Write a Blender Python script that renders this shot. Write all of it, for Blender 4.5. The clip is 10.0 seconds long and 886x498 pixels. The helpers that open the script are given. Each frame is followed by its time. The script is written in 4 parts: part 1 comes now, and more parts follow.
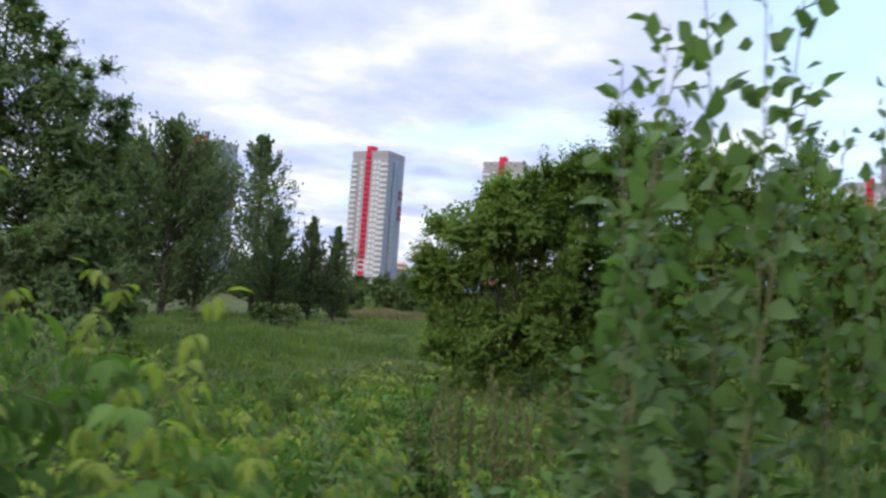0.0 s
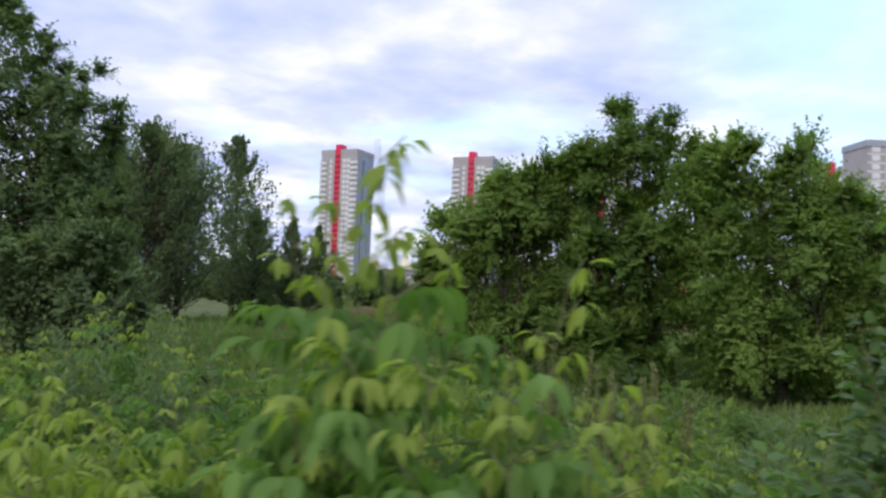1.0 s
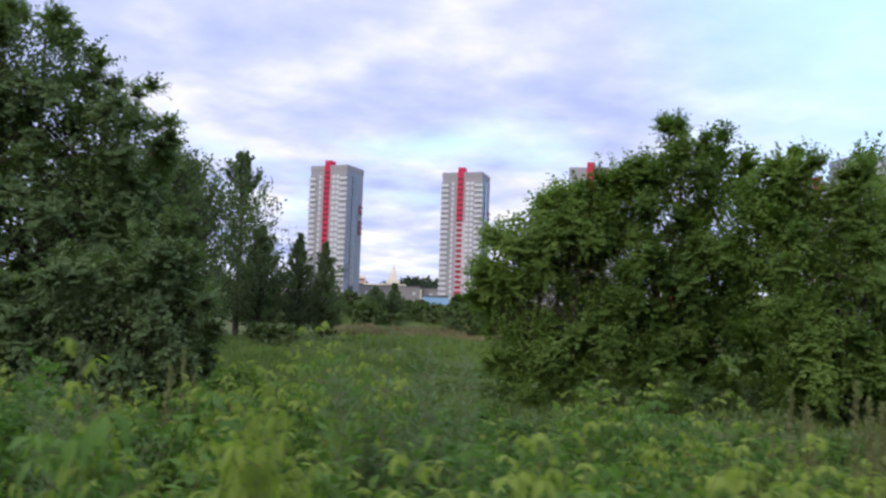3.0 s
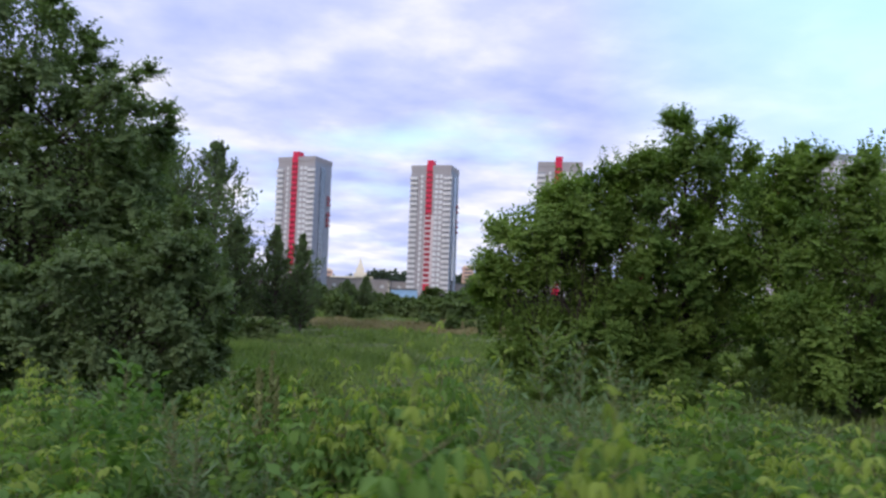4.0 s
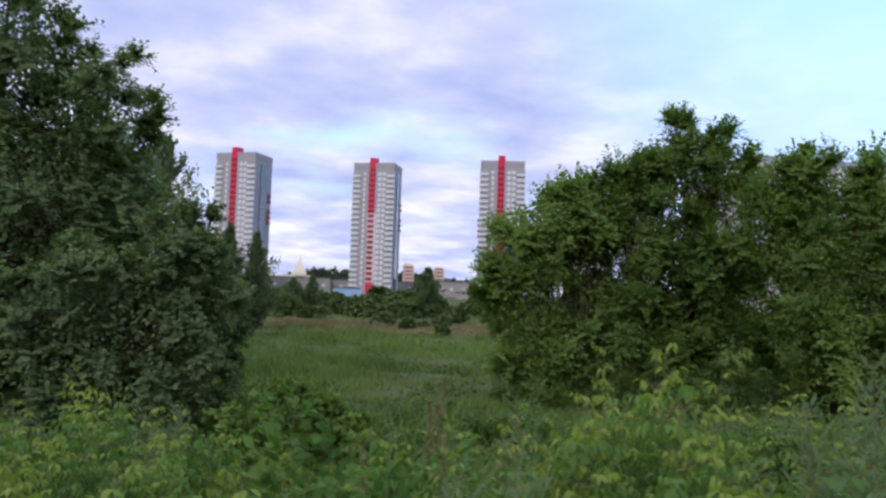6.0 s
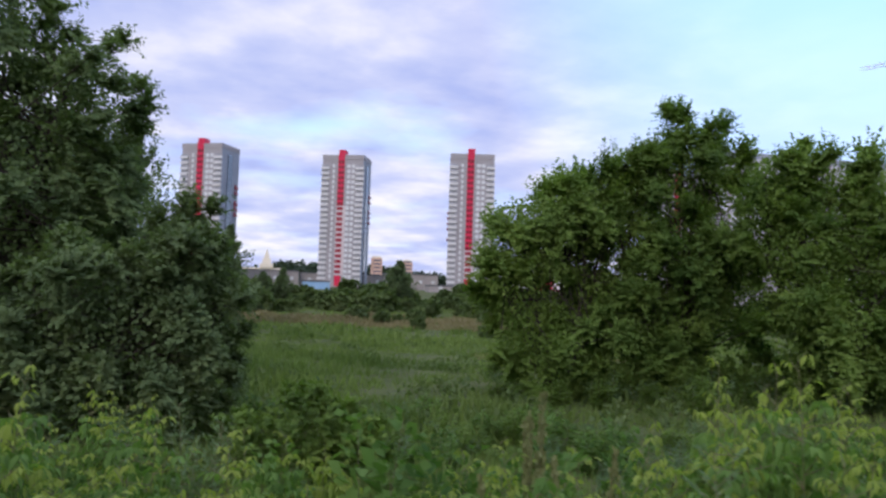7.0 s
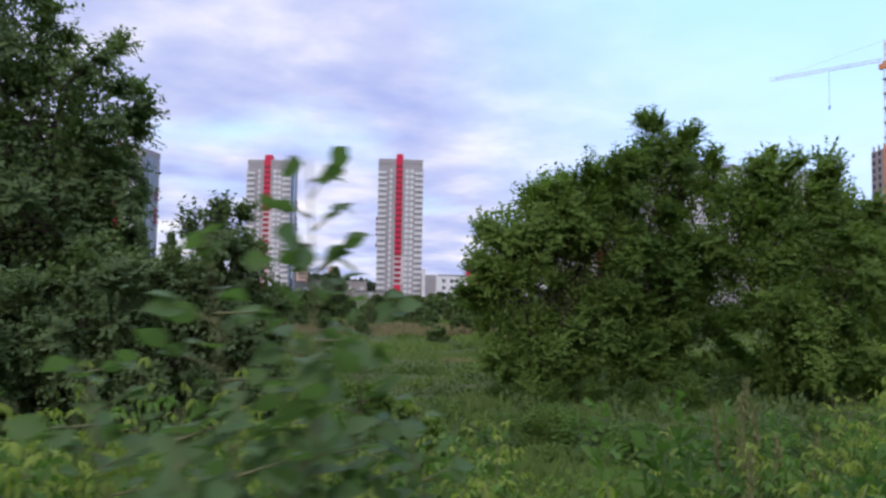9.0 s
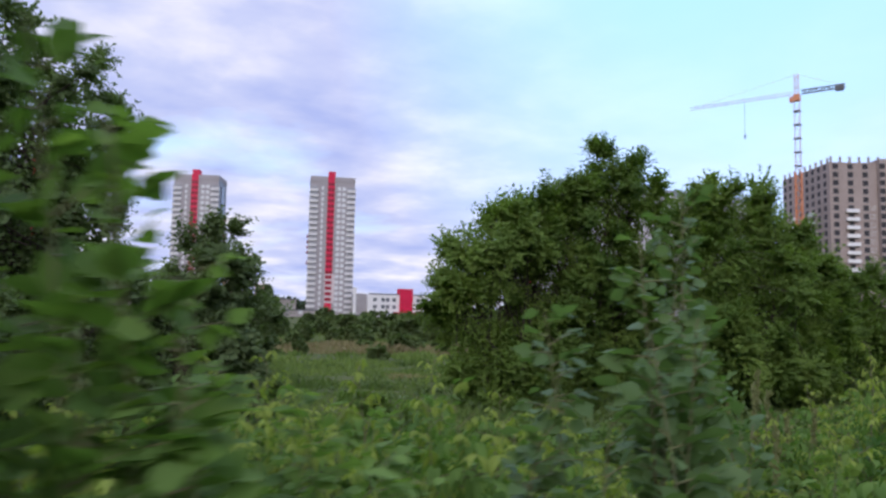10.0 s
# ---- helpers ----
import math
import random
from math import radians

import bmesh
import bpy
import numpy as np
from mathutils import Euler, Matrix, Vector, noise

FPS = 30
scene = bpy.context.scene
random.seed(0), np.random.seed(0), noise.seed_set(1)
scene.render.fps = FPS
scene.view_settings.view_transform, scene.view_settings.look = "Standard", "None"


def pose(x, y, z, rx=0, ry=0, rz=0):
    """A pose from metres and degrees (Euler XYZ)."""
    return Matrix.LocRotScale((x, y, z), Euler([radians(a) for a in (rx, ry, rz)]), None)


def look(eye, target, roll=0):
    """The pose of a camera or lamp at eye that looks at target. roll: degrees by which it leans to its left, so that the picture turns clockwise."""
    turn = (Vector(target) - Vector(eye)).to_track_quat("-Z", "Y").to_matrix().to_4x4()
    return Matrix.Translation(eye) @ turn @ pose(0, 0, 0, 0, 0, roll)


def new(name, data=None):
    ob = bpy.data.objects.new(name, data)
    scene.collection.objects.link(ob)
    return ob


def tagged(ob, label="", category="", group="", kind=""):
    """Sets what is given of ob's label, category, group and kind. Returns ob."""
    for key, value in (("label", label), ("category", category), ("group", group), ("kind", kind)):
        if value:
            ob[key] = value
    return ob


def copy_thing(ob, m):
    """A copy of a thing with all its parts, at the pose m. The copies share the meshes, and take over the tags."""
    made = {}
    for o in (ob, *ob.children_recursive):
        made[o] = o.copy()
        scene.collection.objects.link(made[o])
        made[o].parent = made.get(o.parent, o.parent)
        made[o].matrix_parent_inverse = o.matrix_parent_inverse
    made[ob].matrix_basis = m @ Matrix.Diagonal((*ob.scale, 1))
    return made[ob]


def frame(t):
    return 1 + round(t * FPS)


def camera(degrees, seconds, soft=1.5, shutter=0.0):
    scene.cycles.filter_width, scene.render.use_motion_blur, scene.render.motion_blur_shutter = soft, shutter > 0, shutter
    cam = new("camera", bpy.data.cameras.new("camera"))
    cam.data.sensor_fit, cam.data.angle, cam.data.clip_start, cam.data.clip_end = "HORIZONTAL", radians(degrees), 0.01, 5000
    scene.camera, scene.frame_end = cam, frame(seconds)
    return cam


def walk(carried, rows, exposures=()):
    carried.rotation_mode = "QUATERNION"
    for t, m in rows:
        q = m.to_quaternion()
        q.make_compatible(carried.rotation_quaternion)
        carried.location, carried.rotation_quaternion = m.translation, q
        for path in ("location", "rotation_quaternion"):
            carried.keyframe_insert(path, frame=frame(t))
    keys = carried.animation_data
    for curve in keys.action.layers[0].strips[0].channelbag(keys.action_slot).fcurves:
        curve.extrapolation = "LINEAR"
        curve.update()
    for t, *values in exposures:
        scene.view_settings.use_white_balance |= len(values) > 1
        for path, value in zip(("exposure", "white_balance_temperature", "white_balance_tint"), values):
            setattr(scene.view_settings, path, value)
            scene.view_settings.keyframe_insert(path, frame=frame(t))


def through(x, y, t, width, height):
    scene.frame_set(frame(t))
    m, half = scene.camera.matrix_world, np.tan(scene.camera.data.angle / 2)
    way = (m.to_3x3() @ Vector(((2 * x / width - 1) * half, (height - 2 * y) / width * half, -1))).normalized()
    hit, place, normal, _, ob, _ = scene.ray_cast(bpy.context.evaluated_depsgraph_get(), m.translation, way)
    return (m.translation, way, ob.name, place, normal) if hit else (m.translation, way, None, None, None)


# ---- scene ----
cam = camera(62.6, 10.0, soft=2.6, shutter=0.5)
ROWS = [
    (0, pose(-0.001, 0.000, 1.684, 92.77, -4.10, -0.20)),
    (0.5, pose(-0.529, 0.018, 1.649, 92.20, -0.95, -1.15)),
    (1, pose(-1.084, 0.002, 1.554, 92.61, -2.14, -2.43)),
    (1.5, pose(-1.554, -0.023, 1.501, 94.05, -1.63, -3.56)),
    (2, pose(-2.074, 0.049, 1.487, 92.79, -2.42, -4.26)),
    (2.5, pose(-2.642, 0.238, 1.544, 92.70, -2.05, -4.14)),
    (3, pose(-3.266, 0.509, 1.581, 93.86, -1.87, -3.53)),
    (4.5, pose(-4.987, 1.278, 1.577, 93.29, -2.55, -8.15)),
    (5, pose(-5.455, 1.569, 1.616, 93.77, -2.94, -9.39)),
    (5.5, pose(-5.862, 1.901, 1.619, 93.64, -2.34, -10.08)),
    (7, pose(-6.971, 2.932, 1.688, 92.94, -1.89, -13.47)),
    (7.5, pose(-7.408, 3.164, 1.718, 92.79, -2.03, -15.13)),
    (8, pose(-7.883, 3.246, 1.736, 93.16, -1.81, -16.60)),
    (8.5, pose(-8.427, 3.228, 1.657, 93.13, -1.47, -17.85)),
    (9, pose(-9.033, 3.130, 1.600, 93.49, -0.99, -19.29)),
    (9.5, pose(-9.672, 2.965, 1.530, 94.38, -1.34, -22.65)),
    (10, pose(-10.354, 2.778, 1.459, 95.09, -1.16, -24.85)),
]
walk(cam, ROWS, exposures=[(0.0, 0.60, 6820, 7.5), (2.0, 0.52, 6700, 9.5), (4.5, 0.38, 6450, 13), (10.0, 0.29, 6450, 14)])

# ---- world and light ----
world = bpy.data.worlds.new("evening_sky")
scene.world = world
world.use_nodes = True
wn, wl = world.node_tree.nodes, world.node_tree.links
wn.clear()


def wnode(kind, **sets):
    n = wn.new(kind)
    for k, v in sets.items():
        n.inputs[k].default_value = v
    return n


def ramp_node(nodes, stops):
    r = nodes.new("ShaderNodeValToRGB")
    while len(r.color_ramp.elements) < len(stops):
        r.color_ramp.elements.new(0.5)
    for e, (p, c) in zip(r.color_ramp.elements, stops):
        e.position, e.color = p, (*c, 1)
    return r


SUN_ELEV, SUN_ROT = 31.0, 214.0
tc = wnode("ShaderNodeTexCoord")
sky = wn.new("ShaderNodeTexSky")
sky.sky_type, sky.sun_disc = "NISHITA", False
sky.sun_elevation, sky.sun_rotation = radians(SUN_ELEV), radians(SUN_ROT)
# directions projected on a cloud layer
sep = wnode("ShaderNodeSeparateXYZ")
wl.new(tc.outputs["Generated"], sep.inputs[0])
up = wn.new("ShaderNodeMath")
up.operation = "MAXIMUM"
up.inputs[1].default_value = 0.0
wl.new(sep.outputs[2], up.inputs[0])
lift = wn.new("ShaderNodeMath")
lift.operation = "ADD"
lift.inputs[1].default_value = 0.14
wl.new(up.outputs[0], lift.inputs[0])
flat = wn.new("ShaderNodeVectorMath")
flat.operation = "DIVIDE"
wl.new(tc.outputs["Generated"], flat.inputs[0])
wl.new(lift.outputs[0], flat.inputs[1])
big = wnode("ShaderNodeTexNoise", Scale=0.75, Detail=5.0, Roughness=0.55, Distortion=0.15)
wl.new(flat.outputs[0], big.inputs["Vector"])
fine = wnode("ShaderNodeTexNoise", Scale=2.2, Detail=6.0, Roughness=0.52, Distortion=0.1)
wl.new(flat.outputs[0], fine.inputs["Vector"])
cover = ramp_node(wn, [(0.27, (0.0, 0.0, 0.0)), (0.47, (1.0, 1.0, 1.0))])
wl.new(big.outputs["Fac"], cover.inputs[0])
tone = ramp_node(wn, [(0.32, (0.42, 0.50, 0.84)), (0.49, (0.57, 0.63, 0.89)), (0.70, (0.90, 0.90, 0.96))])
wl.new(fine.outputs["Fac"], tone.inputs[0])
blue = ramp_node(wn, [(0.0, (0.62, 0.66, 0.93)), (0.10, (0.38, 0.52, 0.95)), (0.45, (0.36, 0.74, 1.0))])
wl.new(sep.outputs[2], blue.inputs[0])
skyscale = wn.new("ShaderNodeMixRGB")
skyscale.blend_type = "ADD"
skyscale.inputs[0].default_value = 0.08
wl.new(blue.outputs[0], skyscale.inputs[1])
wl.new(sky.outputs[0], skyscale.inputs[2])
mixsky = wn.new("ShaderNodeMixRGB")
clear = wn.new("ShaderNodeVectorMath")
clear.operation = "DOT_PRODUCT"
clear.inputs[1].default_value = (0.70, 0.58, 0.40)
wl.new(tc.outputs["Generated"], clear.inputs[0])
wide = wn.new("ShaderNodeMapRange")
for slot, value in ((1, 0.84), (2, 0.985), (3, 1.0), (4, 0.10)):
    wide.inputs[slot].default_value = value
wl.new(clear.outputs["Value"], wide.inputs[0])
thin = wn.new("ShaderNodeMath")
thin.operation = "MULTIPLY"
wl.new(cover.outputs[0], thin.inputs[0])
wl.new(wide.outputs[0], thin.inputs[1])
wl.new(thin.outputs[0], mixsky.inputs[0])
wl.new(skyscale.outputs[0], mixsky.inputs[1])
wl.new(tone.outputs[0], mixsky.inputs[2])
# a clouded sky is brighter overhead than near the horizon
zenith = wn.new("ShaderNodeMapRange")
for slot, value in ((1, 0.40), (2, 1.0), (3, 0.88), (4, 1.75)):
    zenith.inputs[slot].default_value = value
wl.new(sep.outputs[2], zenith.inputs[0])
bg = wnode("ShaderNodeBackground")
wl.new(zenith.outputs[0], bg.inputs["Strength"])
wl.new(mixsky.outputs[0], bg.inputs[0])
wout = wn.new("ShaderNodeOutputWorld")
wl.new(bg.outputs[0], wout.inputs[0])

sun_data = bpy.data.lights.new("sun", "SUN")
sun_data.energy, sun_data.angle, sun_data.color = 1.05, radians(30), (1.0, 0.90, 0.82)
sun = new("sun", sun_data)
sun.matrix_world = look((-75, -110, 80), (0, 0, 0))


# ---- materials ----
def nodes_of(name):
    m = bpy.data.materials.new(name)
    m.use_nodes = True
    nt = m.node_tree
    return m, nt.nodes, nt.links, nt.nodes["Principled BSDF"]


def surface(name, dark, light, rough=0.8, scale=4.0, bump=0.2, metallic=0.0, fine_scale=None, spec=0.3):
    """A surface that wavers between two colours at two scales, with fine relief."""
    m, n, l, p = nodes_of(name)
    geo = n.new("ShaderNodeTexCoord")
    a = n.new("ShaderNodeTexNoise")
    a.inputs["Scale"].default_value, a.inputs["Detail"].default_value = scale, 5
    b = n.new("ShaderNodeTexNoise")
    b.inputs["Scale"].default_value, b.inputs["Detail"].default_value = fine_scale or scale * 9, 4
    mixf = n.new("ShaderNodeMath")
    mixf.operation = "MULTIPLY_ADD"
    mixf.inputs[1].default_value = 0.45
    half = n.new("ShaderNodeMath")
    half.operation = "MULTIPLY"
    half.inputs[1].default_value = 0.55
    for t in (a, b):
        l.new(geo.outputs["Object"], t.inputs["Vector"])
    l.new(a.outputs["Fac"], half.inputs[0])
    l.new(b.outputs["Fac"], mixf.inputs[0])
    l.new(half.outputs[0], mixf.inputs[2])
    r = ramp_node(n, [(0.32, dark), (0.68, light)])
    l.new(mixf.outputs[0], r.inputs[0])
    l.new(r.outputs[0], p.inputs["Base Color"])
    bu = n.new("ShaderNodeBump")
    bu.inputs["Strength"].default_value, bu.inputs["Distance"].default_value = bump, 0.02
    l.new(b.outputs["Fac"], bu.inputs["Height"])
    l.new(bu.outputs[0], p.inputs["Normal"])
    p.inputs["Roughness"].default_value, p.inputs["Metallic"].default_value = rough, metallic
    p.inputs["Specular IOR Level"].default_value = spec
    return m


def foliage(name, dark, light, through=0.35, patch=0.7, rough=0.65, gloss=0.12, single=0.24):
    """Leaf tissue: hue by leaf and by patch of the crown, some light let through."""
    m, n, l, p = nodes_of(name)
    geo = n.new("ShaderNodeNewGeometry")
    tex = n.new("ShaderNodeTexCoord")
    noise_n = n.new("ShaderNodeTexNoise")
    noise_n.inputs["Scale"].default_value, noise_n.inputs["Detail"].default_value = patch, 3
    l.new(tex.outputs["Object"], noise_n.inputs["Vector"])
    info = n.new("ShaderNodeObjectInfo")
    s1 = n.new("ShaderNodeMath")
    s1.operation = "MULTIPLY_ADD"
    s1.inputs[1].default_value = single
    l.new(geo.outputs["Random Per Island"], s1.inputs[0])
    s2 = n.new("ShaderNodeMath")
    s2.operation = "MULTIPLY_ADD"
    s2.inputs[1].default_value, s2.inputs[2].default_value = 1.25, -0.30
    l.new(noise_n.outputs["Fac"], s2.inputs[0])
    l.new(s2.outputs[0], s1.inputs[2])
    s3 = n.new("ShaderNodeMath")
    s3.operation = "MULTIPLY_ADD"
    s3.inputs[1].default_value = 0.18
    l.new(info.outputs["Random"], s3.inputs[0])
    l.new(s1.outputs[0], s3.inputs[2])
    r = ramp_node(n, [(0.12, dark), (0.95, light)])
    l.new(s3.outputs[0], r.inputs[0])
    l.new(r.outputs[0], p.inputs["Base Color"])
    p.inputs["Roughness"].default_value = rough
    p.inputs["Specular IOR Level"].default_value = gloss
    tr = n.new("ShaderNodeBsdfTranslucent")
    warm = n.new("ShaderNodeMixRGB")
    warm.blend_type = "MULTIPLY"
    warm.inputs[0].default_value = 1.0
    warm.inputs[2].default_value = (1.08, 1.25, 0.55, 1)
    l.new(r.outputs[0], warm.inputs[1])
    l.new(warm.outputs[0], tr.inputs[0])
    mx = n.new("ShaderNodeMixShader")
    mx.inputs[0].default_value = through
    l.new(p.outputs[0], mx.inputs[1])
    l.new(tr.outputs[0], mx.inputs[2])
    l.new(mx.outputs[0], n["Material Output"].inputs[0])
    return m


M_MAPLE = foliage("maple_leaf", (0.046, 0.106, 0.025), (0.195, 0.305, 0.076), 0.45, 1.6)
M_MAPLE_YOUNG = foliage("young_maple_leaf", (0.13, 0.19, 0.034), (0.33, 0.39, 0.088), 0.48, 1.6)
M_WILLOW = foliage("willow_leaf", (0.065, 0.115, 0.05), (0.2, 0.28, 0.14), 0.38, 1.5)
M_POPLAR = foliage("poplar_leaf", (0.055, 0.11, 0.035), (0.17, 0.255, 0.095), 0.45, 1.6, 0.5, 0.25)
M_TREE = foliage("broad_tree_leaf", (0.046, 0.094, 0.020), (0.245, 0.34, 0.080), 0.48, 0.8, single=0.12)
M_TREE_WILLOW = foliage("willow_tree_leaf", (0.050, 0.088, 0.034), (0.195, 0.258, 0.104), 0.40, 0.8, single=0.12)
M_WILLOW_BUSH = foliage("willow_bush_leaf", (0.056, 0.092, 0.036), (0.195, 0.252, 0.108), 0.40, 0.9, single=0.14)
M_BUSH = foliage("far_bush_leaf", (0.05, 0.086, 0.028), (0.17, 0.215, 0.082), 0.36, 0.5)
M_DARK = foliage("dark_tree_leaf", (0.054, 0.086, 0.046), (0.16, 0.21, 0.10), 0.40, 0.4)
M_GRASS = foliage("grass_blade", (0.055, 0.098, 0.025), (0.185, 0.245, 0.072), 0.38, 0.16)
M_DRY = foliage("dry_grass_blade", (0.150, 0.130, 0.070), (0.300, 0.250, 0.140), 0.3, 0.12)
M_SPIKE = foliage("seed_spike", (0.12, 0.135, 0.05), (0.215, 0.225, 0.1), 0.2, 1.0)
M_WOODS = foliage("far_woods", (0.022, 0.036, 0.022), (0.055, 0.080, 0.042), 0.1, 0.05)
M_BARK = surface("bark", (0.030, 0.023, 0.018), (0.085, 0.066, 0.052), 0.9, 3.0, 0.7)
M_STEM = surface("green_stem", (0.090, 0.100, 0.040), (0.190, 0.180, 0.080), 0.7, 8.0, 0.2)
M_WALL = surface("grey_cladding", (0.30, 0.275, 0.28), (0.375, 0.345, 0.35), 0.75, 0.15, 0.1, 0, 1.5)
M_WALL_SIDE = surface("blue_grey_cladding", (0.26, 0.28, 0.33), (0.34, 0.36, 0.41), 0.7, 0.15, 0.1, 0, 1.5)
M_PINK = surface("pinkish_render", (0.52, 0.44, 0.44), (0.60, 0.52, 0.51), 0.8, 0.2, 0.1, 0, 1.5)
M_RED = surface("red_cladding", (0.52, 0.012, 0.050), (0.66, 0.020, 0.075), 0.55, 0.3, 0.05, 0, 2.0)
M_RED_DARK = surface("red_glazing", (0.17, 0.006, 0.016), (0.27, 0.012, 0.026), 0.25, 0.3, 0.02, 0, 2.0, 0.5)
M_RED_MID = surface("red_stair_glazing", (0.24, 0.010, 0.026), (0.34, 0.016, 0.038), 0.3, 0.3, 0.02, 0, 2.0, 0.5)
# bright sky reflection painted into the pane colour, mixed with pale curtains
M_SKY_PANE = surface("sky_pale_glass", (0.52, 0.53, 0.54), (0.76, 0.76, 0.76), 0.12, 0.35, 0.0, 0.0, 0.9, 0.8)
M_LOGGIA = surface("loggia_glass", (0.24, 0.24, 0.25), (0.46, 0.45, 0.45), 0.12, 0.35, 0.0, 0.1, 0.9, 0.8)
M_WHITE = surface("white_panel", (0.66, 0.64, 0.63), (0.78, 0.76, 0.75), 0.6, 0.3, 0.05, 0, 2.0)
M_PALE = surface("pale_balcony_panel", (0.54, 0.52, 0.52), (0.66, 0.64, 0.63), 0.6, 0.3, 0.05, 0, 2.0)
M_CREAM = surface("cream_stone", (0.70, 0.62, 0.48), (0.80, 0.72, 0.58), 0.8, 0.05, 0.1)
M_ORANGE = surface("far_brick", (0.50, 0.30, 0.22), (0.62, 0.40, 0.30), 0.8, 0.05, 0.1)
M_CONCRETE = surface("raw_concrete", (0.28, 0.25, 0.24), (0.41, 0.37, 0.35), 0.9, 0.12, 0.3, 0, 1.2)
M_SITE = surface("weathered_site_concrete", (0.28, 0.22, 0.195), (0.41, 0.335, 0.30), 0.9, 0.12, 0.3, 0, 1.2)
M_ROOF = surface("dark_roofing", (0.10, 0.10, 0.11), (0.18, 0.18, 0.19), 0.9, 0.2, 0.2)
M_GLASS = surface("window_glass", (0.10, 0.12, 0.14), (0.16, 0.18, 0.21), 0.06, 0.5, 0.0, 0.35, 1.0, 0.9)
# near-black colour that stands in for the shade inside window holes
M_HOLE_SHADE = surface("painted_hole_shade", (0.03, 0.03, 0.035), (0.07, 0.065, 0.07), 0.9, 0.3, 0.0)
M_CRANE_W = surface("white_crane_paint", (0.66, 0.60, 0.66), (0.78, 0.72, 0.78), 0.5, 0.4, 0.0)
M_CRANE_O = surface("orange_crane_paint", (0.55, 0.20, 0.10), (0.68, 0.28, 0.14), 0.5, 0.4, 0.0)
M_BLUE = surface("blue_tarpaulin", (0.20, 0.36, 0.55), (0.30, 0.46, 0.64), 0.6, 0.3, 0.1)
M_GROUND = surface("meadow_soil", (0.045, 0.060, 0.022), (0.115, 0.125, 0.045), 0.95, 0.25, 0.6, 0, 6.0, 0.1)


# ---- mesh helpers ----
rng = np.random.default_rng(7)


def raw_mesh(name, verts, faces):
    """A mesh from an array of points and an array of equal faces."""
    verts, faces = np.asarray(verts, np.float32), np.asarray(faces, np.int32)
    me = bpy.data.meshes.new(name)
    me.vertices.add(len(verts))
    me.vertices.foreach_set("co", verts.ravel())
    me.loops.add(faces.size)
    me.loops.foreach_set("vertex_index", faces.ravel())
    me.polygons.add(len(faces))
    me.polygons.foreach_set("loop_start", np.arange(0, faces.size, faces.shape[1], dtype=np.int32))
    me.update(calc_edges=True)
    return me


def part_mesh(name, me, material, parent, label="", m=None):
    ob = new(name, me)
    if not me.materials:
        me.materials.append(material)
    if parent is not None:
        ob.parent = parent
    if m is not None:
        ob.matrix_basis = m
    if label:
        tagged(ob, label)
    return ob


def part(name, bm, material, parent, label="", m=None):
    me = bpy.data.meshes.new(name)
    bm.to_mesh(me)
    bm.free()
    return part_mesh(name, me, material, parent, label, m)


def thing(name, m, label, category, group="", kind=""):
    ob = new(name)
    ob.matrix_basis = m
    return tagged(ob, label, category, group, kind)


def box(bm, x0, x1, y0, y1, z0, z1, bevel=0.0):
    vs = bmesh.ops.create_cube(bm, size=1.0, matrix=Matrix.Translation(((x0 + x1) / 2, (y0 + y1) / 2, (z0 + z1) / 2))
                               @ Matrix.Diagonal((x1 - x0, y1 - y0, z1 - z0, 1)))["verts"]
    if bevel:
        es = list({e for v in vs for e in v.link_edges})
        bmesh.ops.bevel(bm, geom=es, offset=bevel, segments=1, affect="EDGES")
    return bm


def boxes(*dims):
    bm = bmesh.new()
    for d in dims:
        box(bm, *d)
    return bm


class Tubes:
    """Tapered stems gathered into one mesh."""

    def __init__(self, sides=5):
        self.v, self.f, self.sides, self.count = [], [], sides, 0

    def add(self, pts, radii):
        k, base = self.sides, self.count
        self.count += k * len(pts)
        pts = np.asarray(pts, float)
        ring = []
        for i, p in enumerate(pts):
            d = pts[min(i + 1, len(pts) - 1)] - pts[max(i - 1, 0)]
            d = d / (np.linalg.norm(d) + 1e-9)
            a = np.cross(d, (0.3, 0.9, 0.1) if abs(d[2]) > 0.8 else (0, 0, 1))
            a = a / (np.linalg.norm(a) + 1e-9)
            b = np.cross(d, a)
            t = np.arange(k) * 2 * math.pi / k
            ring.append(p + radii[i] * (np.cos(t)[:, None] * a + np.sin(t)[:, None] * b))
        self.v.append(np.concatenate(ring))
        for i in range(len(pts) - 1):
            for j in range(k):
                j2 = (j + 1) % k
                self.f.append((base + i * k + j, base + i * k + j2, base + (i + 1) * k + j2, base + (i + 1) * k + j))

    def mesh(self, name):
        return raw_mesh(name, np.concatenate(self.v), self.f)


def unit(a):
    return a / (np.linalg.norm(a, axis=-1, keepdims=True) + 1e-9)


# leaf outlines: across, along, lift
LEAF_DIAMOND = (np.array([(0, 0, 0), (0.34, 0.42, 0.10), (0, 1, -0.06), (-0.34, 0.42, 0.10)]), np.array([(0, 1, 2), (0, 2, 3)]))


